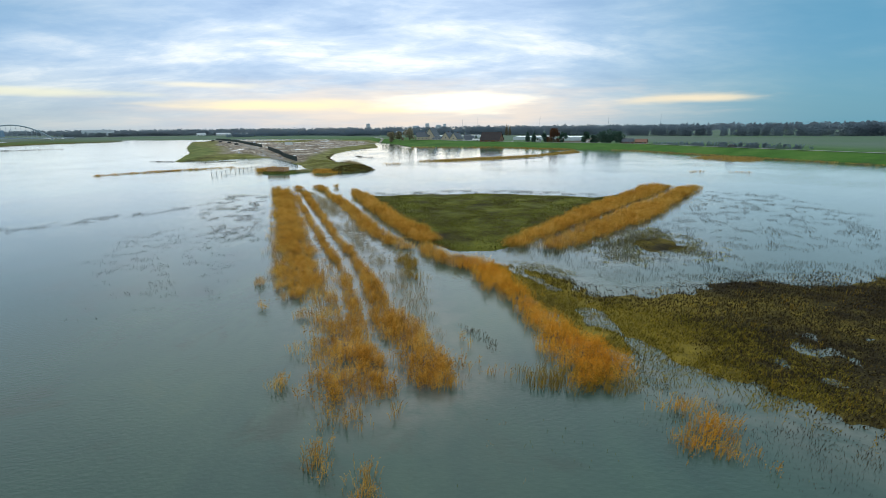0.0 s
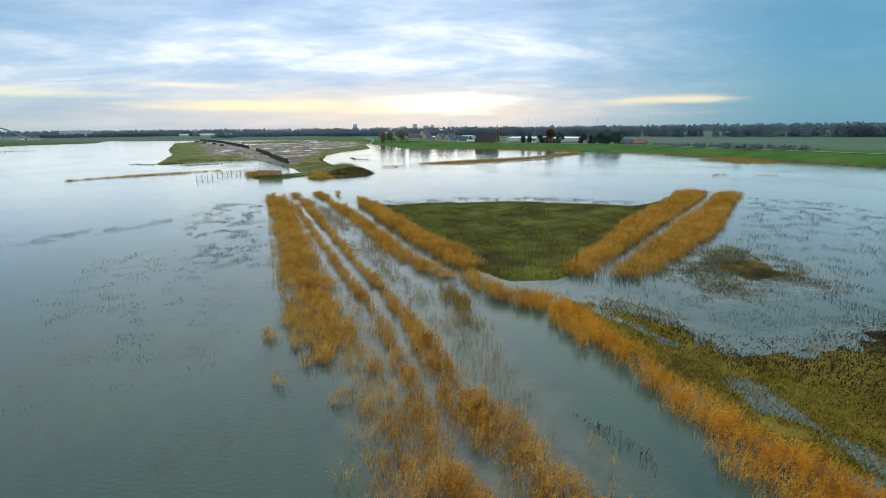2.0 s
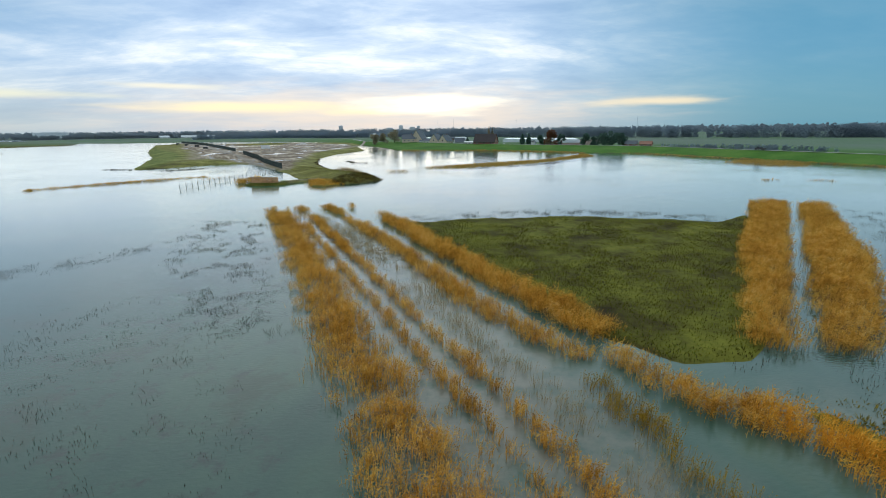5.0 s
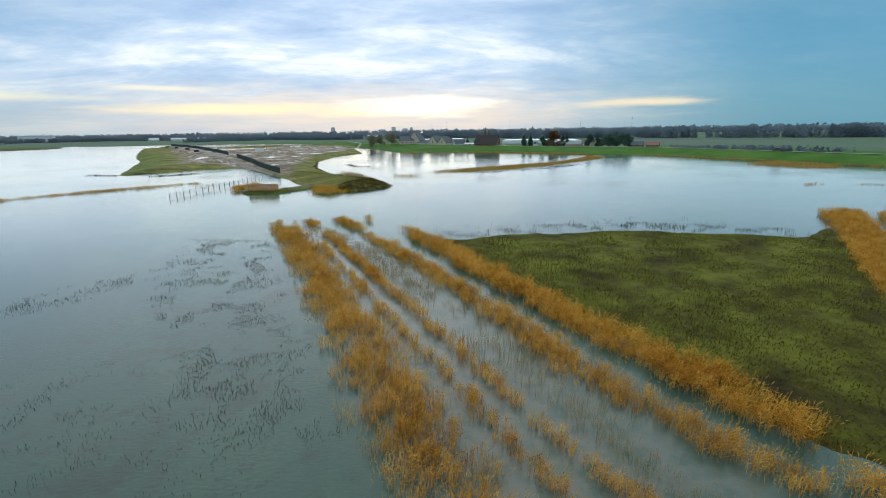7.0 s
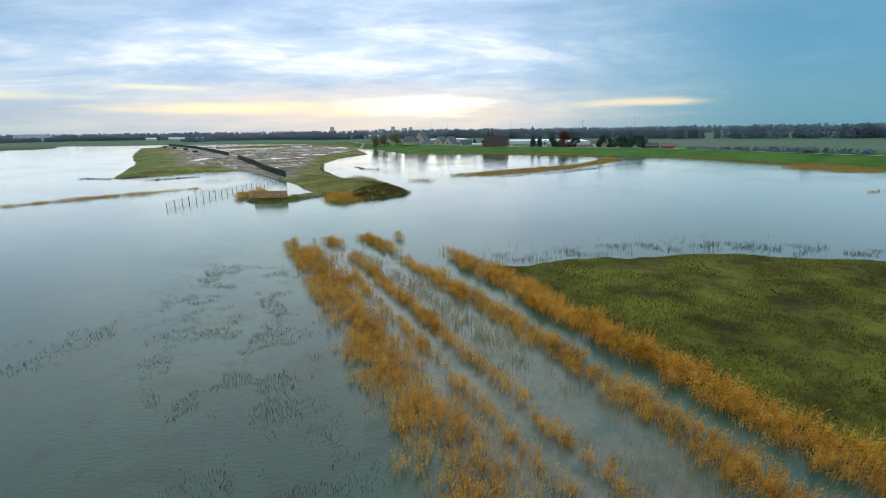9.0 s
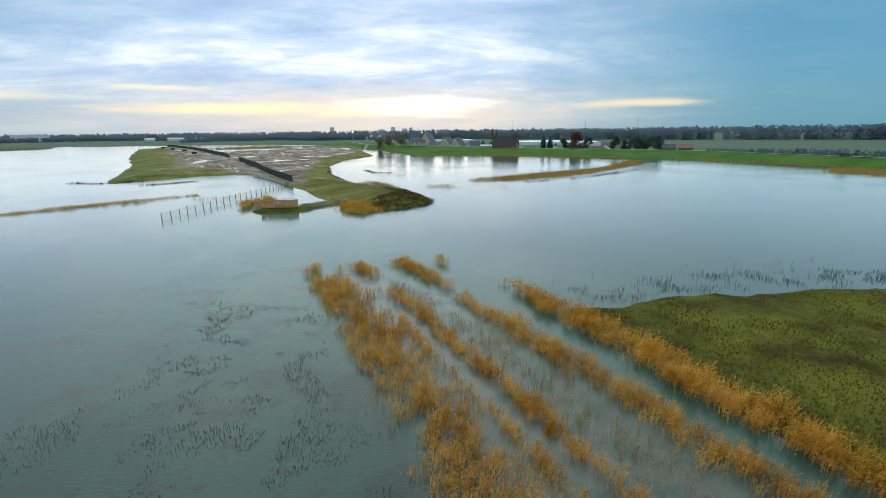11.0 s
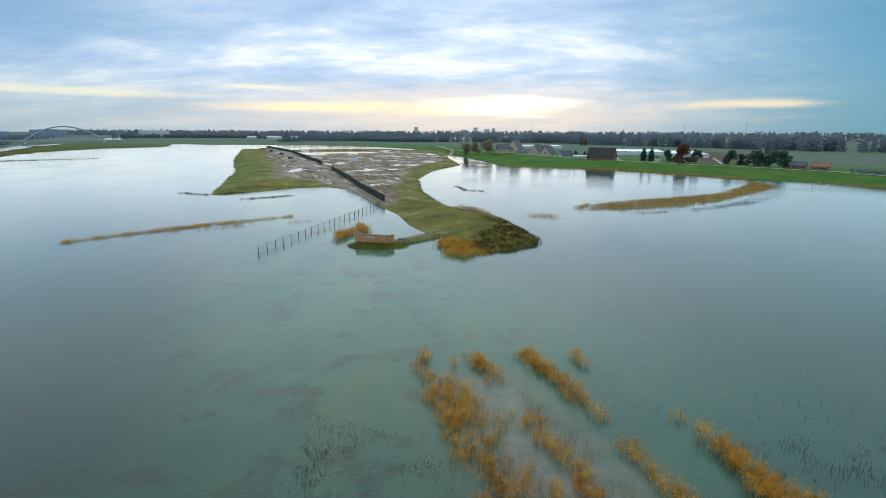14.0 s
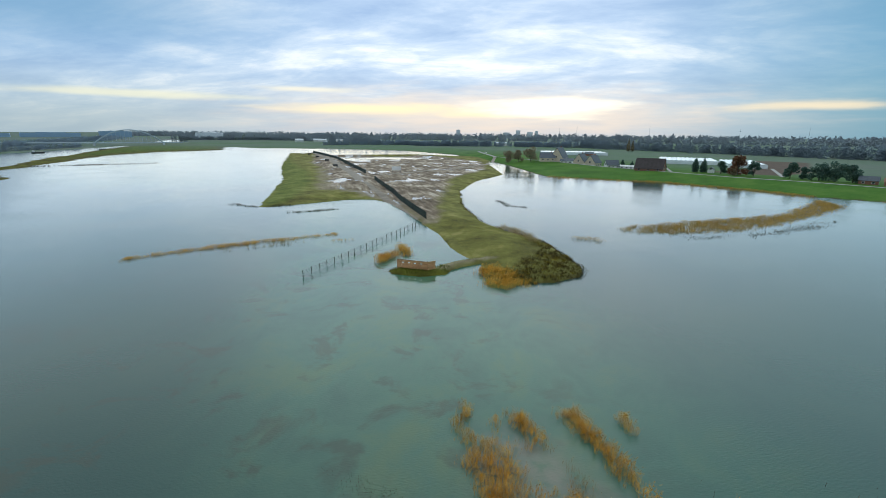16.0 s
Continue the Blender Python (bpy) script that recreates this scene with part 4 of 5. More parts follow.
STRAW = plants("straw_reed", [(0.30, 0.17, 0.04), (0.48, 0.28, 0.06), (0.62, 0.40, 0.11), (0.70, 0.50, 0.18)], 0.4)
# reed in the middle distance
reed_bed(P2((-40.2, 146), (-43, 141), (-41.2, 133.6), (-38, 133), (-35.6, 137.5)), 81, "bushy orange reed clump at the spit's point", height=1.35, ragged=1.1, density=36, thick=0.04, gaps=0.34)
reed_bed(P2((-36, 137.5), (-38, 133), (-33, 135.5)), 82, "olive reed fringe below an orange clump", mat=GOLD, height=1.0, ragged=0.5, density=12, thick=0.06)
reed_bed(band(P2((-33.5, 163), (-36.5, 171), (-42, 177)), [2.5, 3.4, 2.2]), 83, "straw-coloured reed along the spit's far shore", mat=PALE, height=1.6, density=14, thick=0.06)
reed_bed(band(P2((-61.2, 142.4), (-60.6, 145), (-59.4, 148)), [0.8, 3.0, 1.2]), 84, "round clump of orange reed standing in a bay", height=1.5, density=44, ragged=1.0, thick=0.04)
reed_bed(band(P2((-57.2, 147.5), (-58.6, 151), (-60.6, 155)), [0.9, 2.2, 0.8]), 85, "oval clump of orange reed standing in a bay", height=1.45, density=44, ragged=0.9, thick=0.04)
reed_bed(band(P2((-106, 134), (-100, 142), (-90, 152), (-78, 162.5)), [1.6, 2.6, 3.0, 1.8]), 86, "long thin strip of yellow reed in open water", height=0.6, density=40, ragged=1.2, gaps=0.24, thick=0.03, radius=0.35)
reed_bed(band(P2((-97, 139), (-88, 148), (-81, 154)), [0.8, 1.4, 1.0]), 87, "loose pale reed beside a longer strip", mat=PALE, height=0.6, density=6, ragged=0.6, gaps=0.3, thick=0.06)
reed_bed(band(P2((-75, 155.5), (-72, 158.5)), 1.4), 88, "tiny tuft of yellow reed near a wire fence", height=0.8, density=10, thick=0.06)
reed_bed(band(P2((-25, 171), (-19.6, 169)), 2.2), 89, "small islet of tawny reed in open water", mat=STRAW, height=0.9, density=18, ragged=0.9, thick=0.05)
BANK = P2((-13.5, 180), (-1.4, 179.5), (14, 187), (29.2, 199.2), (50, 220), (67, 238), (68, 256), (52, 234), (39.7, 219), (24, 208), (10, 200), (-12.3, 186))
reed_bed(BANK, 90, "curved bank of tawny reed in the flooded pool", mat=STRAW, height=0.66, density=12, ragged=2.0, gaps=0.30, thick=0.055)
reed_bed(BANK, 91, "olive undergrowth of a curved reed bank", mat=OLIVE, height=0.6, density=4, ragged=1.8, gaps=0.42, thick=0.06)
stems("weed_patch", band(P2((0, 176), (16, 182), (30, 193), (48, 210)), [3, 5, 6, 5]), 92, "dark drowned weeds beside a reed bank", WEED, 6, 0.34, "weed", 2.0, 0.42, 0.12, 0.4)
reed_bed(band(P2((-26, 320), (-1, 311), (18, 307), (28, 303.5), (56, 280.5), (70, 263)), [2, 2, 2.4, 3.2, 3.4, 3.4]), 93, "russet reed fringe along the foot of the dike", mat=STRAW, height=1.0, density=11, ragged=0.8, gaps=0.25, thick=0.08)
reed_bed(band(P2((88, 253), (97, 243), (115, 198), (123, 170), (133, 143)), [2, 2.5, 2.5, 2.5, 2.5]), 94, "brown reed fringe along the dike's waterline", mat=STRAW, height=0.8, density=9, ragged=0.8, gaps=0.3, thick=0.08)
reed_bed(P2((95, 187), (107, 197), (116, 192), (119, 176), (108, 166), (99, 170)), 95, "wide tawny reed bed at the foot of the dike", mat=STRAW, height=0.8, density=5, ragged=1.5, gaps=0.25, thick=0.08)
reed_bed(band(P2((66, 131), (71, 131.5)), 2.0), 96, "low islet of brown reed in the flood", height=0.6, density=8, thick=0.08)
reed_bed(band(P2((77, 129), (81.5, 128)), 1.8), 97, "low islet of brown reed near another islet", height=0.6, density=8, thick=0.08)
for k, (x, y, r) in enumerate(((-26.7, 101.8, 1.0), (-39.6, 101.5, 1.1), (-37, 99.8, 0.8), (-21.6, 94.6, 0.6), (-7, 15, 0.8), (-5, 13.8, 1.0), (-10.5, 20.5, 0.5), (-26, 60.5, 0.8), (-18, 36.5, 0.6), (-15.5, 30.8, 0.5))):
    reed_bed(band(P2((x - r * 0.4, y + r), (x + r * 0.4, y - r)), r * 0.9), 110 + k, "lone tuft of golden reed standing in open water", height=1.0, ragged=0.35)
stems("weed_patch", band(P2((-345, 296), (-320, 322), (-294, 350)), [4, 5, 2]), 130, "long dark line of drowned scrub in the far flood", WEED, 2.0, 0.7, "weed", 2.0, 0.3, 0.5, 0.5)
stems("weed_patch", band(P2((-128, 196), (-118, 193), (-108, 199)), [2, 3, 2]), 131, "dark drift of dead weeds off a grassy point", WEED, 9, 0.5, "weed", 1.0, 0.40, 0.2, 0.4)
stems("weed_patch", band(P2((-103, 186), (-97, 190), (-92, 195)), 2.5), 132, "small dark drift of dead weeds in a bay", WEED, 9, 0.5, "weed", 0.8, 0.38, 0.2, 0.4)
stems("weed_patch", band(P2((-46, 225), (-42, 214), (-36, 212)), 2.5), 133, "small dark drift of weeds in the pool", WEED, 8, 0.4, "weed", 0.8, 0.38, 0.2, 0.4)
stems("herb_tufts", FIELD, 134, "brown dead herbs in patches over the meadow", WEED, 12, 0.14, "weed", 0.4, 0.54, 0.04, 0.3, -0.05, 7.0, True, "weeds")
stems("sparse_reed", MARSH, 135, "stray golden reed shoots on the marsh", OLIVE, 2.0, 0.6, "reed", 1.0, 0.5, 0.03, 0.2, -0.2, 4.0)
stems("weed_patch", P2((4, 47.5), (12, 45), (13, 41.5), (9, 41), (2, 43.5)), 136, "dark weeds in the flooded gap between reed beds", WEED, 5, 0.25, "weed", 0.8, 0.48, 0.04)


# ---- building kit ----
def thing(name, label, category, x, y, z, rz=0.0, group=""):
    """An empty at the base of a thing, at a place in metres."""
    ob = new(name)
    ob.matrix_basis = pose(x, y, z, 0, 0, rz)
    return tagged(ob, label, category, group)


def part(name, bm, mat, parent, label=""):
    me = bpy.data.meshes.new(name)
    bm.to_mesh(me)
    bm.free()
    me.materials.append(mat)
    ob = new(name, me)
    ob.parent = parent
    return tagged(ob, label)


def box(c, s, rz=0.0, bm=None, top=None):
    """A box at centre c of size s; top: how far its upper face is drawn in, along x and y."""
    bm = bm or bmesh.new()
    m = pose(*c, 0, 0, rz) @ Matrix.Diagonal((*s, 1))
    made = bmesh.ops.create_cube(bm, size=1.0)["verts"]
    if top:
        for v in made:
            if v.co.z > 0:
                v.co.x *= top[0]
                v.co.y *= top[1]
    bmesh.ops.transform(bm, matrix=m, verts=made)
    return bm


def rod(a, b, r0, r1=None, sides=6, bm=None):
    """A tapering rod from a to b."""
    bm = bm or bmesh.new()
    a, b = Vector(a), Vector(b)
    made = bmesh.ops.create_cone(bm, cap_ends=True, segments=sides, radius1=r0, radius2=r0 if r1 is None else r1, depth=(b - a).length)["verts"]
    m = Matrix.Translation((a + b) / 2) @ (b - a).to_track_quat("Z", "Y").to_matrix().to_4x4()
    bmesh.ops.transform(bm, matrix=m, verts=made)
    return bm


def height_at(x, y):
    return float(ground_height(np.array([x]), np.array([y]))[0][0])


TIMBER = plain("weathered_timber", (0.46, 0.23, 0.10), (0.72, 0.40, 0.19), 1.2)
POSTWOOD = plain("fence_post_wood", (0.07, 0.075, 0.06), (0.15, 0.145, 0.11), 4.0)
WIRE = plain("galvanised_wire", (0.16, 0.17, 0.17), (0.28, 0.29, 0.29), 5.0, 0.5, metal=0.6)
SCREEN = plain("dark_green_screen", (0.020, 0.040, 0.036), (0.045, 0.075, 0.065), 0.8)
PALEWOOD = plain("grey_boards", (0.28, 0.26, 0.23), (0.45, 0.42, 0.38), 1.0)
WHITE = plain("white_paint", (0.72, 0.73, 0.74), (0.84, 0.84, 0.83), 0.6, 0.5, 0.05)
DARKSTEEL = plain("dark_steel", (0.03, 0.032, 0.035), (0.07, 0.07, 0.07), 1.0, 0.6)
BRICK = plain("red_brown_brick", (0.22, 0.10, 0.07), (0.34, 0.17, 0.12), 1.5)
YELLOWBRICK = plain("sandy_brick", (0.55, 0.46, 0.34), (0.70, 0.61, 0.48), 1.5)
ROOF = plain("slate_roof_tiles", (0.07, 0.085, 0.11), (0.14, 0.16, 0.19), 1.2, 0.7)
THATCH = plain("dark_barn_roof", (0.035, 0.028, 0.03), (0.075, 0.06, 0.06), 0.7, 0.9)
ASPHALT = plain("pale_worn_asphalt", (0.24, 0.24, 0.23), (0.40, 0.39, 0.37), 0.25, 0.9)
GRAVEL = plain("muddy_gravel", (0.20, 0.165, 0.13), (0.36, 0.31, 0.26), 0.3, 0.95)
# far concrete, cladding and windows carry the haze of distance in their colours
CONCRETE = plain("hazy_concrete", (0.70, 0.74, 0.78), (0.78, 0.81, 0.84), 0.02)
WORKS = plain("haze_blue_cladding", (0.24, 0.36, 0.50), (0.28, 0.40, 0.54), 0.02)
FARPANE = plain("hazy_window_bands", (0.52, 0.57, 0.62), (0.60, 0.65, 0.70), 0.02, 0.4)
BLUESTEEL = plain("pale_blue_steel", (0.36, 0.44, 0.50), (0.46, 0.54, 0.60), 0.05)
GLASSROOF = plain("whitewashed_greenhouse_glass", (0.66, 0.74, 0.76), (0.82, 0.87, 0.88), 0.08, 0.25, 0.05)
PANE = plain("dark_window_glass", (0.02, 0.025, 0.03), (0.05, 0.055, 0.06), 1.0, 0.1, 0.0)
BARK = plain("grey_bark", (0.07, 0.06, 0.05), (0.14, 0.12, 0.10), 2.0)
# evergreen colour lifted: haze over the farms is put into the leaves
LEAF_DARK = plants("dark_evergreen", [(0.065, 0.125, 0.115), (0.10, 0.175, 0.14), (0.15, 0.22, 0.155)], 0.5)
LEAF_RUST = plants("russet_leaves", [(0.11, 0.05, 0.032), (0.19, 0.085, 0.05), (0.26, 0.13, 0.07)], 0.3)
LEAF_OLIVE = plants("olive_brown_twigs", [(0.22, 0.20, 0.14), (0.30, 0.26, 0.17), (0.38, 0.33, 0.22)], 0.45)
# aerial haze put into the base colours, paler and bluer with distance
WOODS = plants("hazed_winter_woods", [(0.31, 0.40, 0.49), (0.325, 0.415, 0.505), (0.34, 0.43, 0.515)], 0.5, 1.0, 1.0)
WOODS_BLUE = plants("hazed_blue_woods", [(0.36, 0.47, 0.59), (0.38, 0.49, 0.61), (0.40, 0.505, 0.62)], 0.5, 1.0, 1.0)
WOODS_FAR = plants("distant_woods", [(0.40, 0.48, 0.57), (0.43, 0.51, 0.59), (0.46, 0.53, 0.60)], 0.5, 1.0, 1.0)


# ---- the spit: bird blind, fences, board, bridge ----
def bird_blind():
    """A plank screen with viewing slots, a wing bent back at one end."""
    x0, y0 = -56.6 * K, 139.2 * K
    x1, y1 = -51.2 * K, 138.5 * K
    length = math.hypot(x1 - x0, y1 - y0)
    z = 0.25
    b = thing("bird_blind", "brown plank bird-watching screen with viewing slots", "bird blind", x0, y0, z, math.degrees(math.atan2(y1 - y0, x1 - x0)))
    rows, high = 9, 1.85
    step = high / rows
    r = random.Random(5)
    for i in range(rows):
        zc = step * (i + 0.5)
        if i == 6:
            cuts = [0.0, 0.95, 1.35, 2.2, 2.6, 3.4, 3.8, 4.6, 5.0, length]
            spans = [(cuts[j], cuts[j + 1]) for j in range(0, len(cuts), 2)]
        else:
            mid = length / 2 + r.uniform(-0.5, 0.5)
            spans = [(0.0, mid - 0.004), (mid + 0.004, length)]
        for a, e in spans:
            part("board", box(((a + e) / 2, r.uniform(-0.006, 0.006), zc), (e - a, 0.03, step - 0.012)), TIMBER, b)
    wing = 1.75
    for i in range(rows):
        bm = box((wing / 2, 0, step * (i + 0.5)), (wing, 0.03, step - 0.012))
        bmesh.ops.transform(bm, matrix=Matrix.Translation((length + 0.02, 0, 0)) @ pose(0, 0, 0, 0, 0, 55), verts=bm.verts[:])
        part("board", bm, TIMBER, b)
    for i in range(rows):
        bm = box((-0.6, 0, step * (i + 0.5)), (1.2, 0.03, step - 0.012))
        bmesh.ops.transform(bm, matrix=Matrix.Translation((-0.02, 0, 0)) @ pose(0, 0, 0, 0, 0, -62), verts=bm.verts[:])
        part("board", bm, TIMBER, b)
    for x in np.linspace(0.06, length - 0.06, 5):
        part("post", box((float(x), 0.075, 0.85), (0.11, 0.11, 2.2)), POSTWOOD, b)
    part("top_rail", box((length / 2, 0.02, high + 0.03), (length + 0.1, 0.16, 0.05)), PALEWOOD, b, "pale grey cap board")


bird_blind()


def wire_fence():
    """Round posts in the flood, with three wires."""
    a, e = Vector((-70.0 * K, 131.8 * K, 0)), Vector((-62.3 * K, 178 * K, 0))
    f = thing("wire_fence", "wire fence on thin wooden posts wading through flood water", "fence", a.x, a.y, -0.5)
    n = 22
    r = random.Random(8)
    for i in range(n):
        p = (e - a) * (i / (n - 1)) + Vector((r.uniform(-0.12, 0.12), r.uniform(-0.1, 0.1), 0))
        tilt = Vector((r.uniform(-0.05, 0.05), r.uniform(-0.05, 0.05), 1.85 + r.uniform(-0.1, 0.08)))
        part("post", rod(p, p + tilt, 0.075, 0.06), POSTWOOD, f)
    for h in (0.75, 1.0, 1.25, 1.5, 1.72):
        part("wire", rod((0, 0, h), (*(e - a).xy, h), 0.022, sides=4), WIRE, f)


wire_fence()


def screen_fence(line, label, high=2.2, bay=2.4):
    """Dark panels between posts, following the ground."""
    pts = [Vector((x, y, 0)) for x, y in P2(*line)]
    f = thing("screen_fence", label, "fence", pts[0].x, pts[0].y, height_at(*pts[0].xy))
    z0 = f.location.z
    for a, e in zip(pts, pts[1:]):
        d = e - a
        n = max(1, round(d.length / bay))
        rz = math.degrees(math.atan2(d.y, d.x))
        for i in range(n):
            p, q = a + d * (i / n), a + d * ((i + 1) / n)
            c = (p + q) / 2 - pts[0]
            zc = height_at(*((p + q) / 2).xy) - z0
            bm = bmesh.new()
            wide = d.length / n - 0.14
            slats = max(6, round(wide / 0.3))
            for k in range(slats):
                u = ((k + 0.5) / slats - 0.5) * wide
                box((c.x + u * d.x / d.length, c.y + u * d.y / d.length, zc + high / 2 - 0.05), (wide / slats * 0.62, 0.03, high - 0.1), rz, bm)
            for lift in (0.25, high / 2, high - 0.3):
                box((c.x, c.y, zc + lift), (wide, 0.06, 0.1), rz, bm)
            part("panel", bm, SCREEN, f)
            o = p - pts[0]
            part("post", box((o.x, o.y, zc + high / 2), (0.14, 0.14, high + 0.3), rz), DARKSTEEL, f)


screen_fence([(-61.8, 183.5), (-82, 222), (-104, 264)], "dark green slatted screen fence beside a muddy track")
screen_fence([(-118, 291), (-136, 321), (-182, 402), (-244, 487)], "dark screen fence running along an earth bank", bay=4.0)


def site_board():
    b = thing("site_board", "large blank white site board on dark legs", "sign", -105.3 * K, 303 * K, height_at(-105.3 * K, 303 * K), 12)
    part("panel", box((0, 0, 3.0), (5.6, 0.12, 2.3)), WHITE, b)
    part("panel_frame", box((0, 0.09, 3.0), (5.7, 0.05, 2.4)), PALEWOOD, b)
    for x in (-2.4, -0.8, 0.8, 2.4):
        part("leg", box((x, 0.16, 0.95), (0.16, 0.16, 2.6)), DARKSTEEL, b)


site_board()


def footbridge():
    a, e = Vector((-47.5 * K, 327.6 * K, 0)), Vector((-36 * K, 323.5 * K, 0))
    d = e - a
    f = thing("footbridge", "narrow timber footbridge with railings over an inlet", "bridge", a.x, a.y, 0.0, math.degrees(math.atan2(d.y, d.x)))
    n = d.length
    part("deck", box((n / 2, 0, 0.85), (n, 1.8, 0.18)), PALEWOOD, f)
    for x in np.linspace(0.4, n - 0.4, 6):
        for y in (-0.85, 0.85):
            part("post", box((float(x), y, 0.75), (0.14, 0.14, 2.5)), POSTWOOD, f)
    for y in (-0.85, 0.85):
        for h in (1.4, 1.9):
            part("rail", box((n / 2, y, h), (n, 0.08, 0.1)), POSTWOOD, f)


footbridge()


def crate(x, y):
    z = height_at(x * K, y * K)
    c = thing("skip_container", "dark steel container with a pale lid on an earth bank", "container", x * K, y * K, z - 0.1, 30, "containers along the bank")
    part("body", box((0, 0, 0.65), (3.0, 1.8, 1.3)), DARKSTEEL, c)
    part("lid", box((0, 0, 1.36), (3.15, 1.95, 0.12)), PALEWOOD, c, "pale flat lid")
    for k in (-1.0, 0.0, 1.0):
        part("rib", box((k, -0.93, 0.62), (0.12, 0.08, 1.2)), DARKSTEEL, c)


for place in ((-150, 326), (-177, 373), (-205, 416), (-234, 460)):
    crate(*place)


def ribbon(name, label, line, width, mat, lift=0.05, category="road"):
    """A road laid on the ground along a line."""
    pts = []
    src = [Vector((x, y)) for x, y in line]
    for a, b in zip(src, src[1:]):
        n = max(1, int((b - a).length / 6))
        pts += [a + (b - a) * (i / n) for i in range(n)]
    pts.append(src[-1])
    c = np.array([p[:] for p in pts])
    t = np.gradient(c, axis=0)
    t /= np.hypot(t[:, 0], t[:, 1])[:, None]
    nrm = np.stack([-t[:, 1], t[:, 0]], 1)
    q = c[:, None, :] + nrm[:, None, :] * width * np.array([-0.5, -0.15, 0.15, 0.5])[None, :, None]
    z = ground_height(q[..., 0], q[..., 1])[0] + lift
    bm = bmesh.new()
    rows = [[bm.verts.new((*q[i, k], z[i, k])) for k in range(4)] for i in range(len(c))]
    for r0, r1 in zip(rows, rows[1:]):
        for k in range(3):
            bm.faces.new((r0[k], r0[k + 1], r1[k + 1], r1[k]))
    me = bpy.data.meshes.new(name)
    bm.to_mesh(me)
    bm.free()
    me.materials.append(mat)
    return tagged(new(name, me), label, category, kind="structure")


ribbon("road_dike", "pale narrow asphalt road along the dike's crest", CREST[3:15], 3.2, ASPHALT, 0.14)
ribbon("road_gravel", "pale gravel track across the muddy ground", P2((-66, 466), (-67, 400), (-74, 360), (-88, 335), (-103, 303), (-120, 288)), 3.4, GRAVEL, 0.12)
ribbon("road_bank", "grey gravel track along an earth bank", P2((-106, 252), (-126, 290), (-184, 392), (-243, 486)), 5.0, GRAVEL, 0.12)
ribbon("road_shore", "sandy worn strip beside the screen fence", P2((-65, 183), (-86, 221), (-103, 248)), 3.0, GRAVEL, 0.1)


# ---- trees ----
def leaf_cloud(centres, radii, count, size, seed, flat=0.8):
    """Many small leaf cards through the given lumps, thinner towards the middle."""
    r = np.random.RandomState(seed)
    k = r.choice(len(centres), count, p=np.array(radii) ** 2 / (np.array(radii) ** 2).sum())
    d = r.randn(count, 3)
    d /= np.linalg.norm(d, axis=1)[:, None]
    rad = np.array(radii)[k] * (0.55 + 0.55 * r.rand(count))
    p = np.array(centres)[k] + d * rad[:, None] * np.array([1, 1, flat])
    u = r.randn(count, 3)
    u /= np.linalg.norm(u, axis=1)[:, None]
    v = np.cross(u, r.randn(count, 3))
    v /= np.linalg.norm(v, axis=1)[:, None]
    s = size * (0.6 + 0.8 * r.rand(count))[:, None]
    co = np.stack([p - u * s, p + v * s * 0.6, p + u * s, p - v * s * 0.6], 1).reshape(-1, 3)
    return co, np.arange(count * 4).reshape(-1, 4)


def cloud_part(name, co, quads, mat, parent=None):
    me = bpy.data.meshes.new(name)
    me.from_pydata(co.tolist(), [], quads.tolist())
    me.materials.append(mat)
    ob = new(name, me)
    ob.parent = parent
    return ob


def tree(x, y, high, wide, mat, label, seed, shape="round", leaves=1400, size=0.45):
    gx, gy = x * K, y * K
    t = thing("tree", label, "tree", gx, gy, height_at(gx, gy) - 0.1)
    r = random.Random(seed)
    bm = rod((0, 0, 0), (r.uniform(-.2, .2), r.uniform(-.2, .2), high * 0.75), high * 0.03, high * 0.008, 8)
    if shape == "cone":
        centres = [(0, 0, high * f) for f in (0.12, 0.25, 0.4, 0.55, 0.7, 0.83, 0.94)]
        radii = [wide * 0.5 * f for f in (0.85, 1.0, 0.9, 0.72, 0.52, 0.32, 0.16)]
    else:
        centres, radii = [], []
        for i in range(15):
            a = r.uniform(0, 6.283)
            z = r.uniform(0.16, 0.88)
            q = wide * 0.5 * r.uniform(0.25, 0.75) * math.sin(min(1, (1.12 - z) * 1.5) * 1.57)
            tip = (q * math.cos(a), q * math.sin(a), high * z)
            rod((0, 0, high * r.uniform(0.08, 0.3)), tip, high * 0.012, high * 0.003, 5, bm)
            centres.append(tip)
            radii.append(wide * r.uniform(0.14, 0.24))
    part("trunk", bm, BARK, t)
    co, quads = leaf_cloud(centres, radii, leaves, size, seed)
    cloud_part("crown", co, quads, mat, t)
    return t


tree(-53, 426, 11, 12, LEAF_OLIVE, "bushy olive-brown deciduous tree behind the dike road", 1)
tree(-45, 423, 10, 9, LEAF_OLIVE, "olive-brown deciduous tree beside farmhouses", 2)
tree(-36, 421, 12, 13, LEAF_OLIVE, "wide half-bare tree beside farmhouses", 3)
tree(5, 398, 6, 5, LEAF_OLIVE, "small bare garden tree between houses", 4, leaves=500)
tree(21, 375, 7.5, 4.4, LEAF_DARK, "dark conical conifer beside a barn", 5, "cone", 900)
tree(26, 371, 6.5, 3.6, LEAF_DARK, "smaller dark conical conifer beside a barn", 6, "cone", 800)
tree(60.7, 366, 10.5, 4.6, LEAF_DARK, "slim dark conifer in a farm garden", 7, "cone", 1000)
tree(66, 368, 10, 5.0, LEAF_DARK, "dark conifer next to a slimmer one", 8, "cone", 1000)
tree(72, 358, 8.5, 8, LEAF_DARK, "dark spreading evergreen in a farm garden", 9)
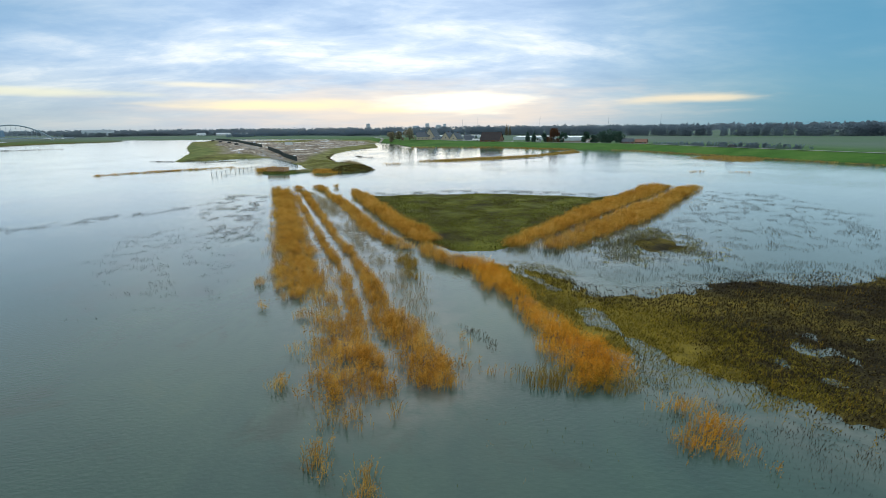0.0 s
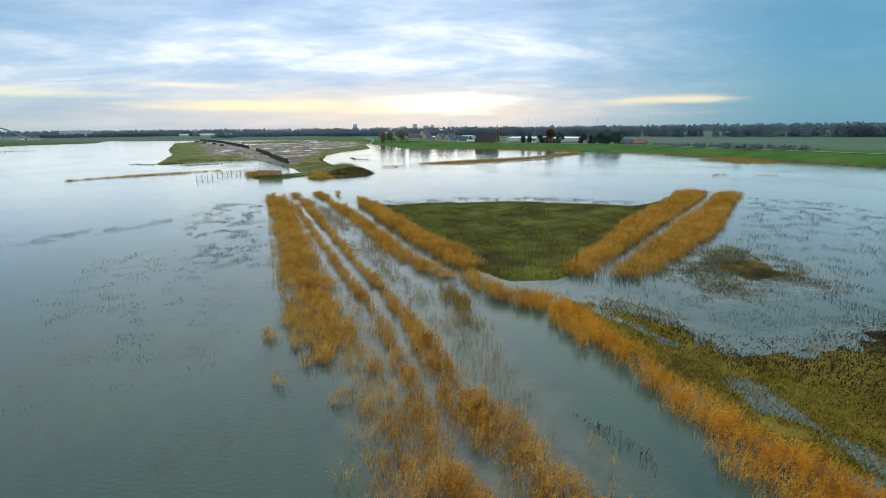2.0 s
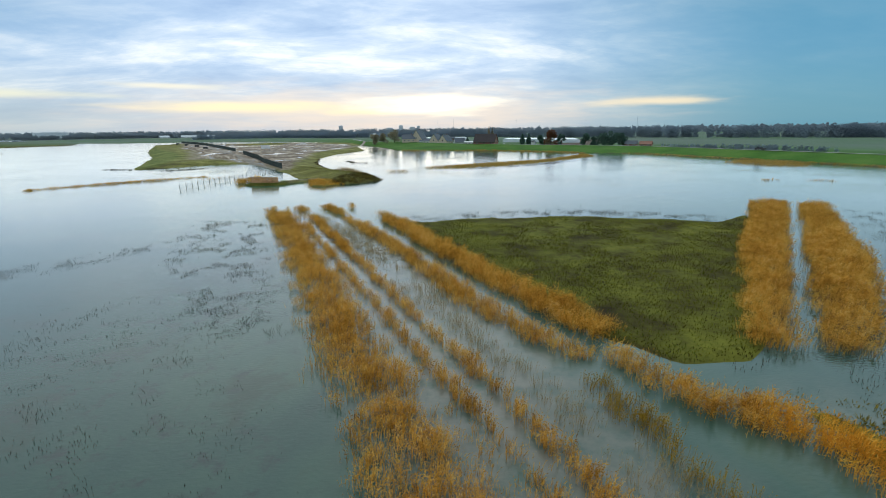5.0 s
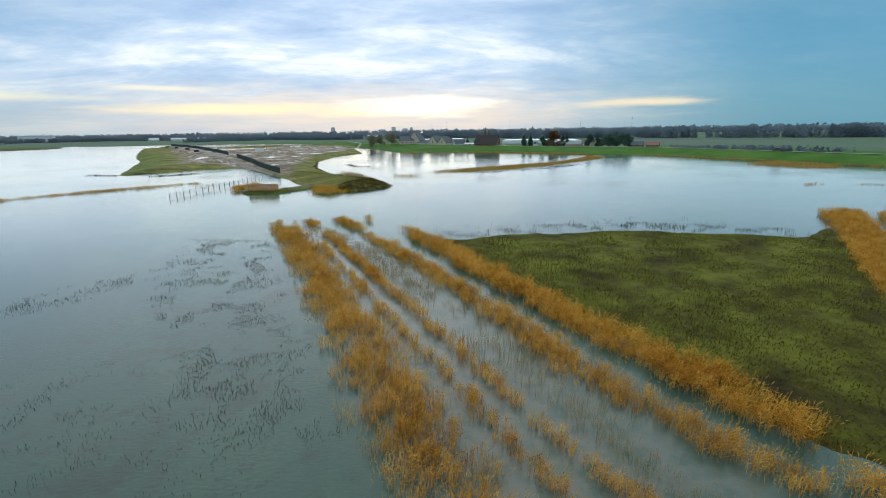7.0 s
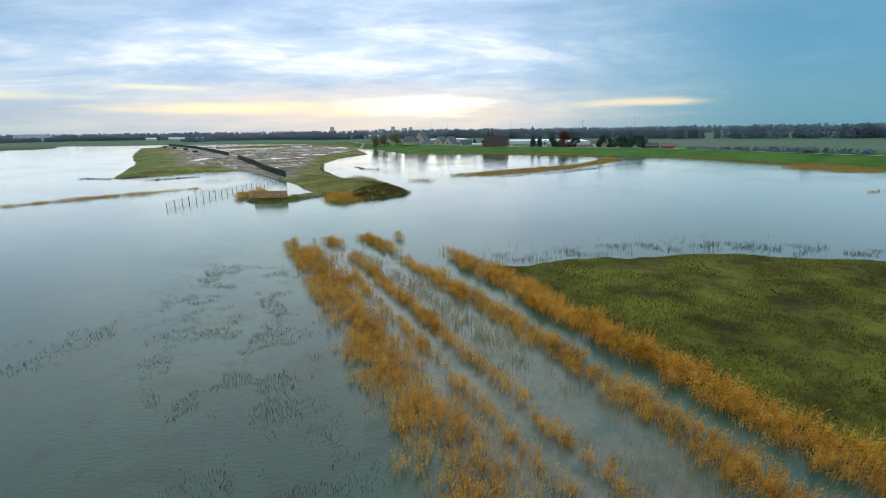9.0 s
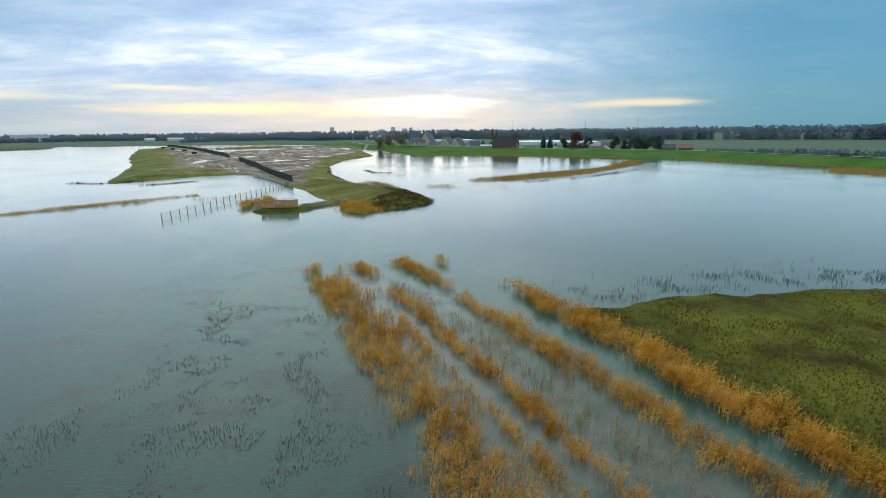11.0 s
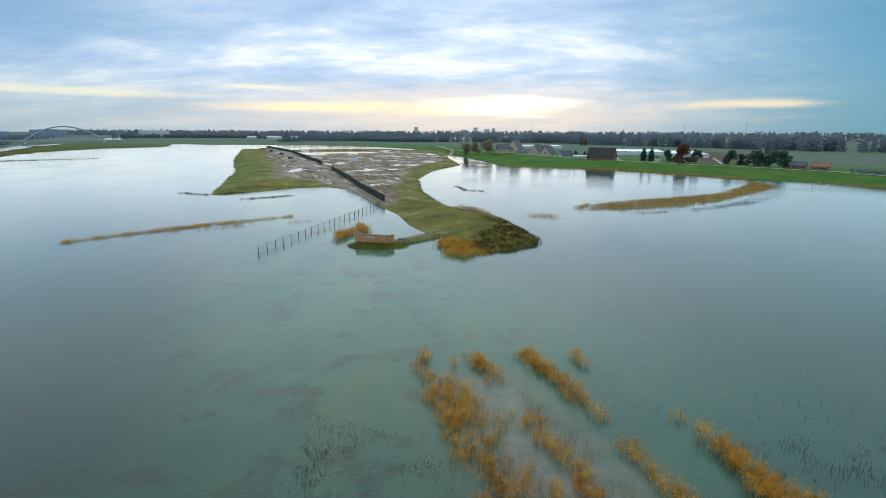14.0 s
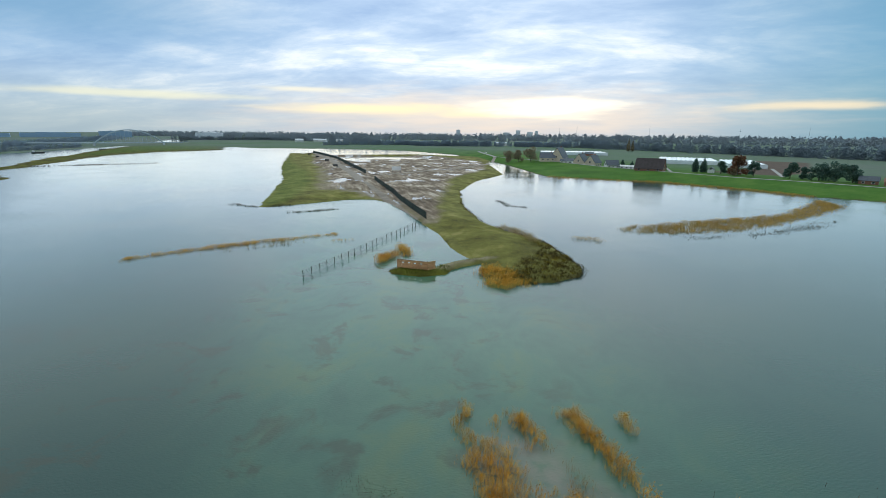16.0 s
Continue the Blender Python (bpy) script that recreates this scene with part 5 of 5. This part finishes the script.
tree(77.5, 350, 13, 13, LEAF_RUST, "large russet-leaved tree by the dike", 10, leaves=2600)
tree(83.5, 345, 10, 7, LEAF_DARK, "dark green tree beside a russet one", 11)
tree(74.5, 348, 5, 6, LEAF_OLIVE, "low olive shrub in a farm garden", 12, leaves=600)
tree(97, 336, 9.5, 9, LEAF_DARK, "dark rounded evergreen below the dike", 13)
tree(101.5, 333, 7.5, 6, LEAF_DARK, "low dark evergreen below the dike", 14)
tree(106, 328, 10.5, 11, LEAF_DARK, "broad dark pine in a dense group", 15, leaves=2000)
tree(111, 324, 11.5, 12, LEAF_DARK, "tall dark pine in a dense group", 16, leaves=2200)
tree(115.5, 319, 9.5, 9, LEAF_DARK, "dark pine at the edge of a group", 17, leaves=1500)
tree(86, 700, 20, 6, LEAF_OLIVE, "tall bare poplar standing in far fields", 18, "cone", 1100, 0.5)
tree(91, 700, 18, 5, LEAF_OLIVE, "bare poplar beside a taller one", 19, "cone", 1000, 0.5)


# ---- farms behind the dike ----
def house(x, y, w, d, wall_h, ridge, rz, wall, roof, label, name="house", windows=3, chimney=True):
    """A gabled house: ridge along its x axis."""
    gx, gy = x * K, y * K
    h = thing(name, label, name.replace("_", " "), gx, gy, height_at(gx, gy) - 0.15, rz)
    bm = bmesh.new()
    pts = [(-d / 2, 0), (d / 2, 0), (d / 2, wall_h), (0, ridge), (-d / 2, wall_h)]
    ends = [[bm.verts.new((s * w / 2, py, pz)) for py, pz in pts] for s in (-1, 1)]
    bm.faces.new(ends[0])
    bm.faces.new(ends[1][::-1])
    for i in range(5):
        j = (i + 1) % 5
        bm.faces.new((ends[0][j], ends[0][i], ends[1][i], ends[1][j]))
    part("wall", bm, wall, h)
    for s in (-1, 1):
        run = math.hypot(d / 2 + 0.4, ridge - wall_h)
        ang = math.degrees(math.atan2(ridge - wall_h, d / 2))
        bm = box((0, 0, 0), (w + 0.7, run + 0.25, 0.18))
        bmesh.ops.transform(bm, matrix=pose(0, s * (d / 4 + 0.12), (ridge + wall_h) / 2 + 0.06, -s * ang, 0, 0), verts=bm.verts[:])
        part("roof", bm, roof, h)
    for i in range(windows):
        px = -w / 2 + w * (i + 0.5) / windows
        win = part("window", box((px, -d / 2 - 0.03, wall_h * 0.55), (1.3, 0.1, 1.2)), WHITE, h, "white-framed window")
        part("pane", box((px, -d / 2 - 0.09, wall_h * 0.55), (1.1, 0.04, 1.0)), PANE, win, "dark glass pane")
    for s in (-1, 1):
        win = part("window", box((s * (w / 2 + 0.03), 0, wall_h + 0.6), (0.1, 1.4, 1.4)), WHITE, h, "white-framed gable window")
        part("pane", box((s * (w / 2 + 0.09), 0, wall_h + 0.6), (0.04, 1.15, 1.15)), PANE, win, "dark glass pane")
    if chimney:
        part("chimney", box((w * 0.25, 0.3, ridge + 0.3), (0.8, 0.8, 1.6)), BRICK, h, "brick chimney")
    return h


house(-24, 416, 12, 8, 3.2, 7.2, 5, YELLOWBRICK, ROOF, "low sandy-brick farmhouse with a slate roof")
house(-15.4, 418, 11, 11, 4.6, 12.5, 62, YELLOWBRICK, ROOF, "tall gabled farmhouse with a steep slate roof", windows=2)
house(-10, 412, 10, 7, 2.6, 4.4, -20, WHITE, ROOF, "flat-pitched white annexe beside a farmhouse", chimney=False)
house(-1.5, 401, 10, 9, 3.4, 9.2, 60, YELLOWBRICK, ROOF, "sandy-brick house with a steep dark gable")
house(5.5, 393, 10, 9, 3.4, 9.0, 55, YELLOWBRICK, ROOF, "gabled house with pale front and dark roof")
house(15.5, 381, 9, 7, 2.8, 6.2, 12, WHITE, ROOF, "small white cottage with a dark roof", chimney=False)
house(23, 363, 12, 4, 2.4, 3.0, -22, WHITE, WHITE, "long low white shed beside a barn", name="shed", windows=4, chimney=False)
house(31, 347, 17, 12, 1.5, 7.6, -24, BRICK, THATCH, "long barn with a huge dark hipped roof", name="barn", windows=3, chimney=False)
house(68.5, 363, 4, 3.5, 2.4, 4.0, 60, WHITE, ROOF, "tiny white cottage among garden trees", windows=1, chimney=False)
house(119, 314, 8, 5, 2.2, 4.2, -35, BRICK, ROOF, "red brick shed below the dike road", name="shed", windows=2, chimney=False)
house(125, 307, 8, 5, 2.2, 4.0, -35, BRICK, BRICK, "low brick shed with a red roof", name="shed", windows=2, chimney=False)
house(-90, 900, 22, 10, 5, 7.5, 5, WHITE, CONCRETE, "distant white farm shed", name="shed", chimney=False)
house(22, 560, 9, 6, 2.5, 4.5, 0, BRICK, ROOF, "far dark field barn", name="barn", windows=1, chimney=False)


def greenhouse(x, y, w, d, bays, rz, label):
    """Multi-span glasshouse, whitewashed."""
    gx, gy = x * K, y * K
    g = thing("greenhouse", label, "greenhouse", gx, gy, height_at(gx, gy), rz)
    part("wall", box((0, 0, 1.5), (w, d, 3.0)), GLASSROOF, g)
    for i in range(bays):
        bm = bmesh.new()
        a, b = -w / 2 + w * i / bays, -w / 2 + w * (i + 1) / bays
        v = [bm.verts.new(p) for p in ((a, -d / 2, 3.0), (b, -d / 2, 3.0), ((a + b) / 2, -d / 2, 3.5), (a, d / 2, 3.0), (b, d / 2, 3.0), ((a + b) / 2, d / 2, 3.5))]
        for f in ((0, 1, 2), (5, 4, 3), (0, 2, 5, 3), (2, 1, 4, 5), (1, 0, 3, 4)):
            bm.faces.new([v[k] for k in f])
        part("roof", bm, GLASSROOF, g)


greenhouse(87, 470, 46, 60, 12, -14, "broad whitewashed greenhouse behind the farms")
greenhouse(115, 440, 26, 66, 7, -14, "whitewashed greenhouse at the end of a field path")
greenhouse(8, 590, 78, 40, 16, 2, "long low whitewashed greenhouse in far fields")
ribbon("road_field", "pale concrete field path to the greenhouses", P2((98, 345), (122, 410)), 2.4, ASPHALT, 0.08)
ribbon("road_garden", "pale concrete path beside a barn", P2((45, 352), (58, 425)), 2.0, ASPHALT, 0.08)


def street_lamp(x, y):
    gx, gy = x * K, y * K
    s = thing("street_lamp", "slim grey street lamp beside the dike road", "street lamp", gx, gy, height_at(gx, gy) - 0.1, 60)
    part("pole", rod((0, 0, 0), (0, 0, 6.5), 0.09, 0.06), WIRE, s)
    part("arm", rod((0, 0, 6.4), (1.0, 0, 6.7), 0.05), WIRE, s)
    part("lamp_head", box((1.2, 0, 6.68), (0.6, 0.22, 0.12)), WHITE, s)


street_lamp(105, 279)


def car(x, y, rz, mat, label):
    gx, gy = x * K, y * K
    c = thing("car", label, "car", gx, gy, height_at(gx, gy) + 0.15, rz)
    bm = box((0, 0, 0.65), (4.3, 1.75, 0.7), top=(0.96, 0.92))
    part("body", bm, mat, c)
    part("cabin", box((-0.2, 0, 1.22), (2.4, 1.55, 0.55), top=(0.72, 0.85)), PANE, c, "dark glazed cabin")
    for sx in (-1.35, 1.35):
        for sy in (-0.8, 0.8):
            part("wheel", rod((sx, sy - 0.1, 0.33), (sx, sy + 0.1, 0.33), 0.33, sides=12), DARKSTEEL, c)


car(127.5, 213, -70, DARKSTEEL, "dark car parked on the dike road")
car(-86, 585, -60, WHITE, "white car on the far dike road")
car(-95, 600, -60, WHITE, "white van beside another on the far dike road")


# ---- distance: woods, town, bridge ----
def woods(line, depth, high, count, mat, seed, label, size=1.6):
    """A belt of many tree crowns of uneven height, with gaps and trunks."""
    r = np.random.RandomState(seed)
    pts = np.array(line, float)
    seg = np.hypot(*np.diff(pts, axis=0).T)
    cum = np.concatenate([[0], np.cumsum(seg)])
    n = int(cum[-1] / (high * 0.11))
    s = r.rand(n) * cum[-1]
    cx = np.interp(s, cum, pts[:, 0]) + r.randn(n) * depth * 0.4
    cy = np.interp(s, cum, pts[:, 1]) + r.randn(n) * depth * 0.4
    hh = high * (0.75 + 0.25 * value_noise(cx, cy, 60.0, seed)) * (0.8 + 0.35 * r.rand(n))
    levels = ((0.12, 0.24), (0.32, 0.27), (0.52, 0.25), (0.70, 0.20), (0.85, 0.13))
    centres = np.concatenate([np.stack([cx + r.randn(n) * hh * 0.06, cy, hh * f], 1) for f, _ in levels])
    radii = np.concatenate([hh * k for _, k in levels])
    co, quads = leaf_cloud(centres, radii, count, size, seed, 1.0)
    co[:, 2] = np.maximum(co[:, 2], 0.0)
    return tagged(cloud_part("far_woods", co, quads, mat), label, "woods", kind="stuff")


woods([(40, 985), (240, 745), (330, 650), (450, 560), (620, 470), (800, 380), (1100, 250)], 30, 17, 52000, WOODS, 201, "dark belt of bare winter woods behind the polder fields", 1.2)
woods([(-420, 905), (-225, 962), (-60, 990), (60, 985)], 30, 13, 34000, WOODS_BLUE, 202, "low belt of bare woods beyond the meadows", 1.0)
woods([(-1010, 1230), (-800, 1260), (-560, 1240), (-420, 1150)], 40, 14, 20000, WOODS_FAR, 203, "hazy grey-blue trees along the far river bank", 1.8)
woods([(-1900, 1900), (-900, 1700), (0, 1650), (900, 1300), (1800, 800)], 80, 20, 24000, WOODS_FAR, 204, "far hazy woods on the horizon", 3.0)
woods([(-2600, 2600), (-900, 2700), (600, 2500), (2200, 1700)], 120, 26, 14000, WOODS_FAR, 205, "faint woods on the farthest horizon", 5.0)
woods([(-600, 180), (-690, 420), (-780, 620), (-890, 800), (-1050, 1010), (-1250, 1240)], 34, 12, 26000, WOODS_BLUE, 207, "haze-blue belt of trees on the far river bank", 1.0)
woods([(-535, 150), (-592, 370), (-628, 480), (-665, 570), (-706, 660)], 8, 7, 9000, WOODS_BLUE, 208, "low haze-blue thicket beside the far river bank", 0.7)
woods([(145, 330), (175, 290), (200, 262)], 5, 4.5, 2500, WOODS, 206, "low dark hedge along a field edge", 0.6)


def tower_block(x, y, w, d, h, rz, label, floors=8, mat=None):
    t = thing("tower_block", label, "building", x, y, 0.0, rz)
    part("wall", box((0, 0, h / 2), (w, d, h)), mat or CONCRETE, t)
    part("roof", box((0, 0, h + 0.6), (w * 0.5, d * 0.5, 1.2)), mat or CONCRETE, t)
    for i in range(floors):
        part("window", box((0, -d / 2 - 0.05, h * (i + 0.6) / (floors + 0.3)), (w * 0.86, 0.2, h / floors * 0.42)), FARPANE, t, "band of windows")


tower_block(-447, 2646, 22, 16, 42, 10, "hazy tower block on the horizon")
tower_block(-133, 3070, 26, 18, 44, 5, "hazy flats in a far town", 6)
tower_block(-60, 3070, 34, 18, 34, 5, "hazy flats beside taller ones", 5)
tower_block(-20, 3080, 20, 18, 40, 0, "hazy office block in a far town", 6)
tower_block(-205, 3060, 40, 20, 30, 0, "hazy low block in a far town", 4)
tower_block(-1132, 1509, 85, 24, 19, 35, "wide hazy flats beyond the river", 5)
tower_block(-1560, 1320, 150, 50, 15, 51, "long haze-blue works hall beyond the bridge", 0, WORKS)
tower_block(-1440, 1440, 90, 40, 21, 51, "taller haze-blue works hall beyond the bridge", 0, WORKS)
tower_block(-1660, 1180, 150, 40, 13, 51, "low haze-blue works hall beyond the river", 0, WORKS)
for i, (x, y) in enumerate(((-560, 1180), (-520, 1195), (-480, 1205), (-590, 1210), (-620, 1170))):
    house(x / K, y / K, 20, 9, 4, 7, 10 * i, WHITE, CONCRETE, "pale far house across the meadows", chimney=False)


def arch_bridge():
    """A steel arch on a long road deck."""
    a, e = Vector((-740, 717, 0)), Vector((-671, 785, 0))
    d = e - a
    b = thing("arch_bridge", "pale steel arch bridge with a long deck over the river", "bridge", a.x, a.y, 0.0, math.degrees(math.atan2(d.y, d.x)))
    n = d.length
    part("deck", box((n * -0.3, 0, 5), (n * 3.2, 14, 1.4)), BLUESTEEL, b)
    for s in (-6, 6):
        pts = [Vector((n * u, s, 5 + 21 * 4 * u * (1 - u))) for u in np.linspace(0, 1, 17)]
        bm = bmesh.new()
        for p, q in zip(pts, pts[1:]):
            rod(p, q, 0.85, sides=6, bm=bm)
        part("arch", bm, BLUESTEEL, b)
        for p in pts[1:-1]:
            part("hanger", rod(p, (p.x, p.y, 5), 0.14, sides=4), BLUESTEEL, b)
    for u in (-1.7, -1.3, -0.9, -0.45, 0.0, 1.0):
        part("pier", box((n * u, 0, 2.0), (3, 11, 5)), CONCRETE, b)


arch_bridge()


def barge(x, y, rz):
    b = thing("barge", "small low dark work barge on the river", "boat", x, y, -0.3, rz)
    part("hull", box((0, 0, 0.7), (11, 3.4, 1.2), top=(1.05, 1.05)), DARKSTEEL, b)
    part("hatch_cover", box((1, 0, 1.5), (7, 2.6, 0.4)), PALEWOOD, b)
    part("wheelhouse", box((-4, 0, 2.0), (2.0, 2.2, 1.6)), WHITE, b)


barge(-598, 600, 60)
barge(-585, 505, 60)
for k, (x, y, h) in enumerate(((440, 1300, 40), (560, 1250, 45), (330, 1700, 50), (120, 1900, 55), (60, 1950, 50))):
    m = thing("mast", "thin lattice mast on the horizon", "mast", x, y, 0.0, 20 * k)
    part("pole", rod((0, 0, 0), (0, 0, h), 0.5, 0.2, 5), BLUESTEEL, m)
    part("crossarm", box((0, 0, h * 0.86), (6, 0.4, 0.4)), BLUESTEEL, m)
